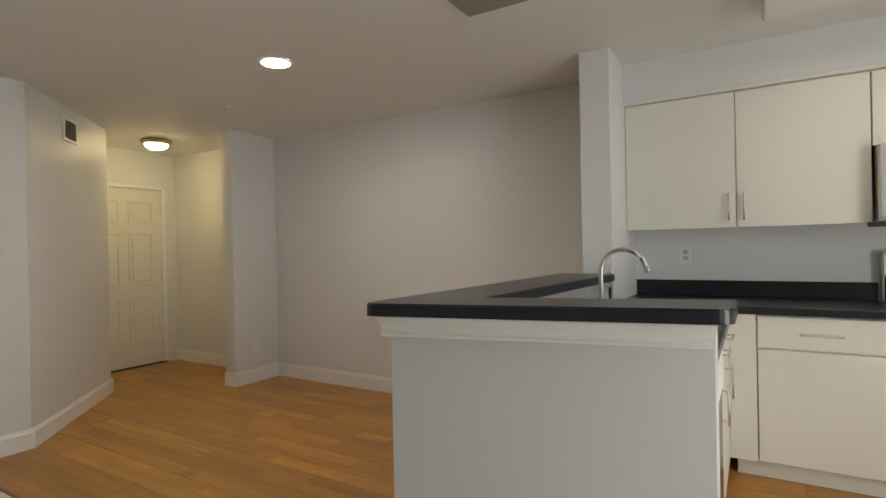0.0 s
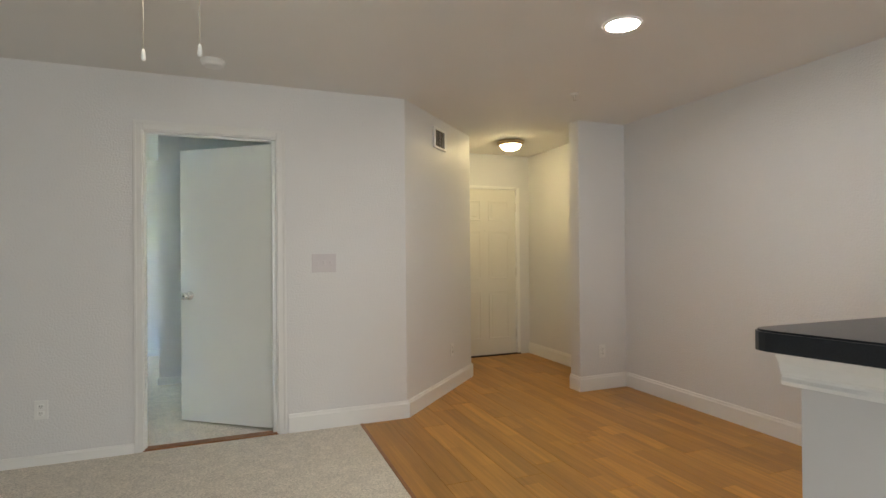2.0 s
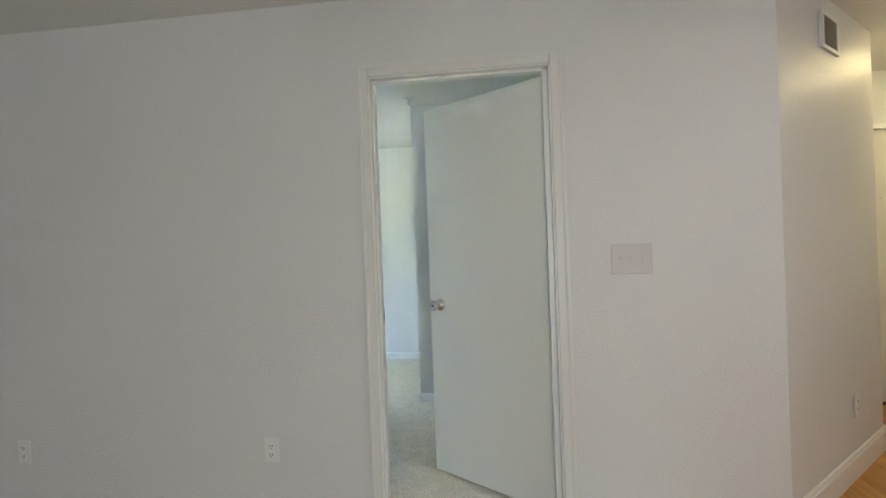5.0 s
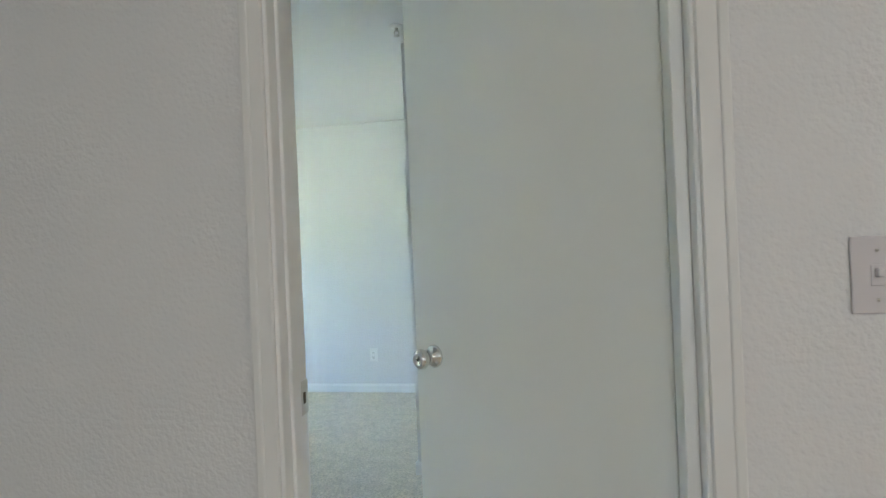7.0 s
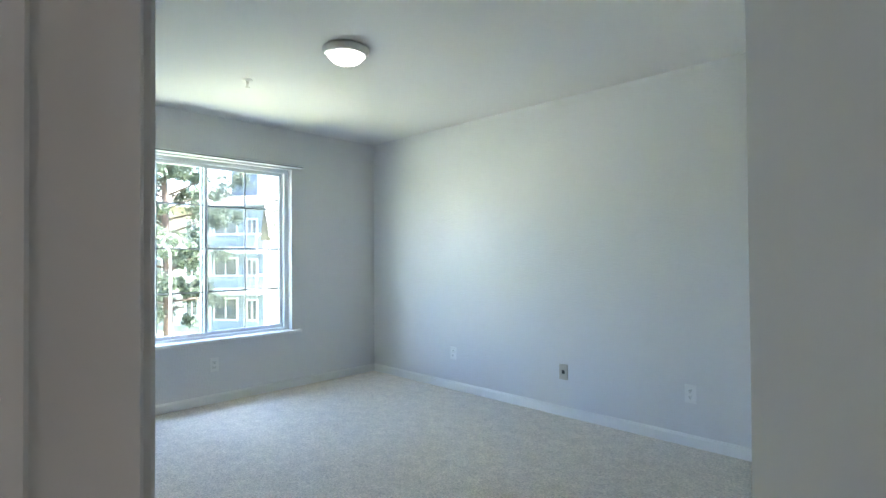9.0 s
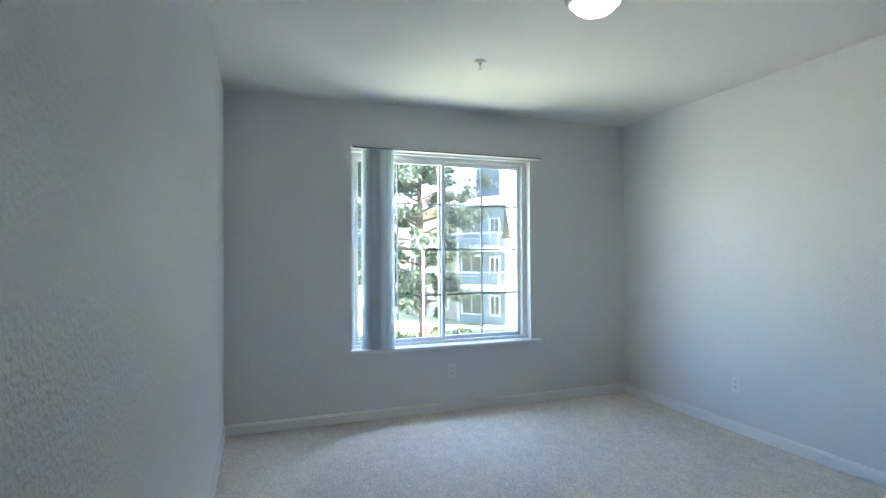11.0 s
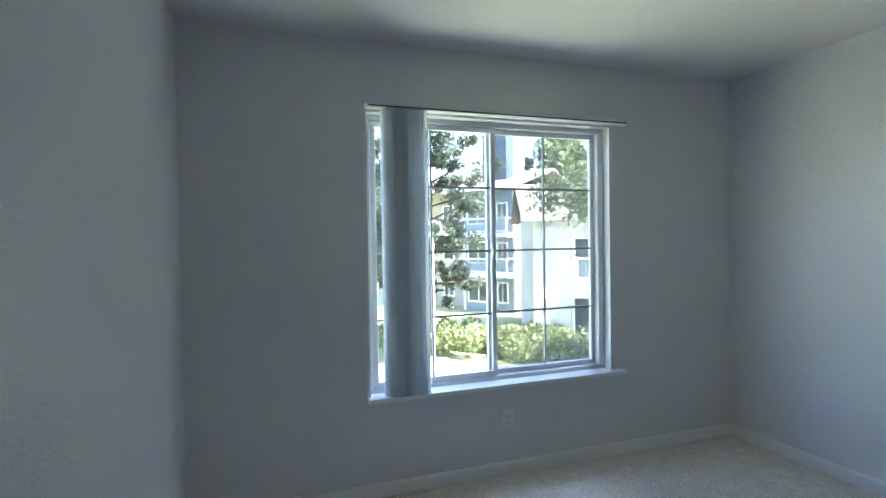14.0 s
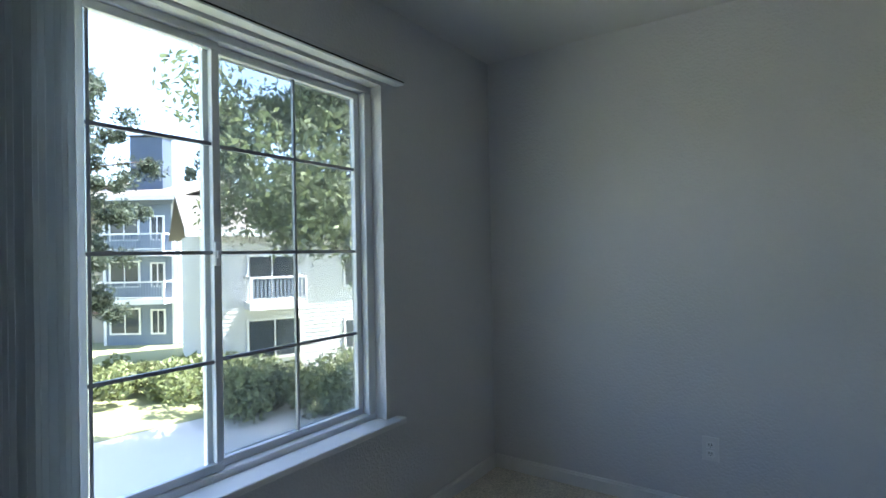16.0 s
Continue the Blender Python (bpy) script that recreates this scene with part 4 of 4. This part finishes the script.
tree(-31.0, 5.0, 18.0, 4.2, 3.0, LEAF_D, BARK_R, 11, 40000, "dark conifer behind the lamp post", 0.14, 0.4)
tree(-44.0, 27.5, 19.0, 5.0, 5.0, LEAF_D, BARK, 14, 26000, "tall tree behind the apartment roof", 0.17, 0.4)
tree(-27.0, -3.0, 16.0, 4.5, 3.0, LEAF_D, BARK, 17, 9000, "dark tree at the edge of the garden", 0.26, 0.4)


def bush(x, y, rx, ry, h, n, seed, label, mat=LEAF_H):
    rng = np.random.default_rng(seed)
    o = thing("bush", pose(x, y, GZ), label, "bush", "garden bushes")
    lumps = [(rng.uniform(-rx, rx), rng.uniform(-ry, ry), h * rng.uniform(0.35, 0.62), h * rng.uniform(0.32, 0.48)) for _ in range(14)]

    def place(g):
        cx, cy, cz, r = lumps[g.integers(len(lumps))]
        d = g.normal(size=3)
        d /= np.linalg.norm(d)
        q = np.array((cx, cy, cz)) + d * r * g.uniform(0.55, 1.05)
        q[2] = abs(q[2])
        return q

    bm = B()
    for i in range(6):
        tube(bm, [(0, 0, 0), (lumps[i][0] * 0.5, lumps[i][1] * 0.5, h * 0.3), (lumps[i][0], lumps[i][1], h * 0.6)], [0.03, 0.02, 0.008], 5)
    part("stems", bm, BARK, o)
    v, f = leaves(n, place, 0.11, rng)
    leaf_mesh("foliage", v, f, mat, o)


bush(-24.6, 10.4, 1.6, 2.0, 1.5, 5000, 21, "sunlit yellow-green shrub along the lawn")
bush(-23.4, 13.2, 1.5, 1.9, 1.4, 5000, 22, "sunlit yellow-green shrub along the lawn")
bush(-26.5, 6.6, 1.6, 2.2, 1.3, 4000, 23, "sunlit yellow-green shrub along the lawn")
bush(-21.5, 11.6, 1.5, 1.6, 1.6, 5000, 24, "rounded green shrub beside the pale building")
bush(-17.6, 12.0, 1.3, 1.5, 1.9, 5500, 25, "rounded green shrub beside the pale building")
bush(-15.4, 13.6, 1.3, 1.5, 2.0, 5500, 26, "rounded green shrub beside the pale building")
bush(-11.2, 10.2, 1.0, 1.2, 1.7, 4500, 27, "green shrub under the broadleaf tree")


# an apartment house: local x along the facade, -y out of it
def siding(bm, x0, x1, y, z0, z1, step=0.18, out=0.025):
    """Lapped boards on the face y, looking to -y."""
    z = z0
    while z < z1 - 0.01:
        zt = min(z + step, z1)
        v = [bm.verts.new(p) for p in ((x0, y - out, z), (x1, y - out, z), (x1, y - 0.004, zt), (x0, y - 0.004, zt), (x0, y, z), (x1, y, z))]
        bm.faces.new((v[0], v[1], v[2], v[3]))
        bm.faces.new((v[0], v[4], v[5], v[1]))
        z = zt


def far_window(house, x, z, w, h, y, dark=True):
    o = part("window", box(B(), x - w / 2, x + w / 2, y - 0.03, y + 0.02, z, z + h), OUT_GLASS, house)
    bm = B()
    t = 0.11
    for a in ((x - w / 2 - t, x + w / 2 + t, z + h, z + h + t), (x - w / 2 - t, x + w / 2 + t, z - t, z), (x - w / 2 - t, x - w / 2, z, z + h), (x + w / 2, x + w / 2 + t, z, z + h), (x - 0.03, x + 0.03, z, z + h)):
        box(bm, a[0], a[1], y - 0.07, y + 0.02, a[2], a[3])
    part("frame", bm, OUT_TRIM, o)
    return o


def balcony(house, x0, x1, z, y, depth):
    """A slab with railing standing out from the face y."""
    bm = B()
    box(bm, x0, x1, y - depth, y, z - 0.32, z)
    o = part("balcony", bm, OUT_TRIM, house)
    bm = B()
    yf = y - depth
    box(bm, x0, x1, yf, yf + 0.09, z + 0.98, z + 1.08)
    box(bm, x0, x1, yf, yf + 0.07, z + 0.08, z + 0.15)
    for x in (x0, x1 - 0.12):
        box(bm, x, x + 0.12, yf, yf + 0.12, z, z + 1.05)
        box(bm, x, x + 0.1, yf + 0.1, y, z + 0.98, z + 1.08)
    part("railing", bm, OUT_TRIM, o)
    bm = B()
    k = int((x1 - x0) / 0.16)
    for i in range(1, k):
        xx = x0 + (x1 - x0) * i / k
        box(bm, xx - 0.045, xx + 0.045, yf + 0.02, yf + 0.05, z + 0.14, z + 0.99)
    part("balusters", bm, SIDE_BLUE, o)
    return o


def gable_roof(house, x0, x1, y0, y1, z, rise, over=0.6):
    bm = B()
    ym = (y0 + y1) / 2
    for s in (-1, 1):
        ye = (y0 - over) if s < 0 else (y1 + over)
        v = [bm.verts.new(p) for p in ((x0 - over, ye, z - 0.1), (x1 + over, ye, z - 0.1), (x1 + over, ym, z + rise), (x0 - over, ym, z + rise))]
        w = [bm.verts.new(q.co + Vector((0, 0, 0.18))) for q in v]
        bm.faces.new(v)
        bm.faces.new(w)
        for i in range(4):
            bm.faces.new((v[i], v[(i + 1) % 4], w[(i + 1) % 4], w[i]))
    r = part("roof", bm, ROOF, house)
    bm = B()
    box(bm, x0 - over, x1 + over, y0 - over - 0.06, y0 - over - 0.005, z - 0.22, z + 0.1)
    part("fascia", bm, OUT_TRIM, r)
    return r


# far house with the stacked balconies
h1 = thing("apartment_building", pose(-36.7, 16.2, GZ, 0, 0, 35), "three-storey apartment building, blue-grey siding and white balconies", "building")
F = 2.9
# wall colours carry part of the shade (tan) and sun (pale)
part("wall", box(B(), -12, -1.85, 1.2, 11, 0, 3 * F + 0.4), SIDE_TAN, h1, "tan stucco wall with shade put into its colour")
bm = box(B(), -1.85, 2.3, 0.0, 11, 0, 3 * F + 0.4)
siding(bm, -1.85, 2.3, 0.0, 0, 3 * F)
part("wall", bm, SIDE_BLUE, h1, "blue-grey lapped siding")
bm = box(B(), 2.3, 2.7, 0.12, 11, 0, 3 * F + 0.4)
k_ = 0.0
while k_ < 3 * F - 0.1:
    box(bm, 2.4, 2.43, 0.12, 11, k_, k_ + 0.15)
    k_ += 0.19
part("wall", bm, SIDE_WHITE, h1, "pale siding with sunlight put into its colour")
for k in range(3):
    far_window(h1, -0.65, k * F + 0.75, 1.7, 1.45, -0.02)
    far_window(h1, 1.4, k * F + 0.75, 0.7, 1.35, -0.02)
    far_window(h1, -4.2, k * F + 0.9, 0.9, 1.3, 1.19)
    far_window(h1, -7.2, k * F + 0.9, 0.9, 1.3, 1.19)
    if k:
        balcony(h1, -1.95, 2.32, k * F, 0.0, 1.1)
    bm = box(B(), -1.97, -1.80, -0.08, 0.1, k * F, (k + 1) * F)
    part("corner_board", bm, OUT_TRIM, h1)
bm = box(B(), 2.28, 2.46, -0.06, 0.119, 0, 3 * F)
part("corner_board", bm, OUT_TRIM, h1)
# no door here: grey sheet and added frame imitate a shaded stairwell recess
ed = part("door", box(B(), 2.40, 2.48, 3.7, 5.6, 2.1, 4.9), GREYBOX, h1, "flat grey panel standing in for a shaded stairwell recess")
bm = B()
for y0, y1, z0, z1 in ((3.5, 3.7, 2.1, 5.1), (5.6, 5.8, 2.1, 5.1), (3.7, 5.6, 4.9, 5.1)):
    box(bm, 2.40, 2.54, y0, y1, z0, z1)
part("frame", bm, OUT_TRIM, ed)
gable_roof(h1, -12, 2.4, -0.2, 11, 3 * F + 0.4, 1.6, 0.7)
bm = box(B(), -1.2, 0.9, 1.6, 2.8, 3 * F, 3 * F + 4.6)
siding(bm, -1.2, 0.9, 1.6, 3 * F, 3 * F + 4.5)
ck = part("chimney", bm, CHIM, h1, "dark blue sided chimney")
part("chimney_cap", box(B(), -1.3, 1.0, 1.5, 2.9, 3 * F + 4.6, 3 * F + 4.7), DARK, ck)
# outdoor stair in front of the pale wall
st = thing("outdoor_stair", pose(-29.5, 17.6, GZ, 0, 0, 110), "white outdoor stair with open rail", "stair")
for i in range(14):
    part("step", box(B(), i * 0.27, i * 0.27 + 0.3, -0.5, 0.5, i * 0.19 + 0.13, i * 0.19 + 0.18), OUT_TRIM, st)
for y in (-0.52, 0.52):
    part("rail", tube(B(), [(0, y, 1.0), (3.9, y, 1.0 + 14 * 0.19)], 0.035, 6), OUT_TRIM, st)
    part("stringer", tube(B(), [(0, y, 0.1), (3.9, y, 0.1 + 14 * 0.19)], 0.09, 6), OUT_TRIM, st)

# nearer pale house
h2 = thing("apartment_building", pose(-22.1, 15.3, GZ, 0, 0, 66), "pale lapped-siding apartment building with a white balcony", "building")
bm = box(B(), -2.9, 9, 0, 9, 0, 2 * F + 0.6)
siding(bm, -2.9, 9, 0, 0, 2 * F + 0.6)
part("wall", bm, SIDE_WHITE, h2)
balcony(h2, -1.2, 1.2, F + 0.5, 0, 1.4)
far_window(h2, 0.0, F + 0.6, 1.9, 1.8, -0.03)
far_window(h2, 0.1, 0.9, 2.2, 1.6, -0.03)
far_window(h2, 4.0, F + 1.0, 1.2, 1.3, -0.03)
far_window(h2, 4.0, 0.9, 1.2, 1.3, -0.03)
gable_roof(h2, -2.9, 9, 0, 9, 2 * F + 0.6, 1.8, 0.6)

lp = thing("street_lamp", pose(-16.6, 5.45, GZ), "white garden lamp post with a curled hook arm", "street lamp")
part("post", tube(B(), [(0, 0, 0), (0, 0, 0.6), (0, 0, 0.62), (0, 0, 5.35)], [0.07, 0.06, 0.035, 0.026], 12), OUT_TRIM, lp)
hook = [(0, 0, 5.3), (0, -0.04, 5.45)]
for i in range(15):
    a = radians(212 - i * 15.5)
    hook.append((0, 0.05 + 0.24 * math.cos(a), 5.68 + 0.24 * math.sin(a)))
part("arm", tube(B(), hook, 0.022, 8), OUT_TRIM, lp)
part("shade", lathe(B(), [(0.02, 0.13), (0.05, 0.10), (0.09, 0.04), (0.19, 0.0), (0.18, -0.01), (0, 0.02)], 20, Matrix.Translation((0, 0.30, 5.52))), OUT_TRIM, lp)

# ---- wood floor, plank by plank ----
wood_floor = structure("floor_wood", box(B(), 1.385, 4.0, -6.2, 1.87, -0.0199, -0.012), wood_strip, "honey-coloured wood plank floor", "floor")
PW, PL = 0.19, 1.29
prng = random.Random(4)
me = bpy.data.meshes.new("plank")
bm = box(B(), 0.0007, PW - 0.0007, 0.0008, PL - 0.0008, -0.0115, 0.0, 0.0012)
bm.to_mesh(me)
bm.free()
me.materials.append(WOOD)
short = {}
nx = int((4.0 - 1.385) / PW) + 1
for i in range(nx):
    y = -6.2 - prng.uniform(0, PL)
    x = 1.385 + i * PW
    while y < 1.86:
        y0, y1 = max(y, -6.2), min(y + PL, 1.86)
        if y1 - y0 > 0.02:
            if y1 - y0 > PL - 0.001 and x + PW <= 4.0:
                mesh = me
            else:
                key = (round(y1 - y0, 3), x + PW > 4.0)
                if key not in short:
                    mesh = bpy.data.meshes.new("plank")
                    bm = box(B(), 0.0007, min(PW, 4.0 - x) - 0.0007, 0.0008, y1 - y0 - 0.0008, -0.0115, 0.0, 0.0012)
                    bm.to_mesh(mesh)
                    bm.free()
                    mesh.materials.append(WOOD)
                    short[key] = mesh
                mesh = short[key]
            piece("plank", mesh, wood_floor, pose(x, y0, 0))
        y += PL
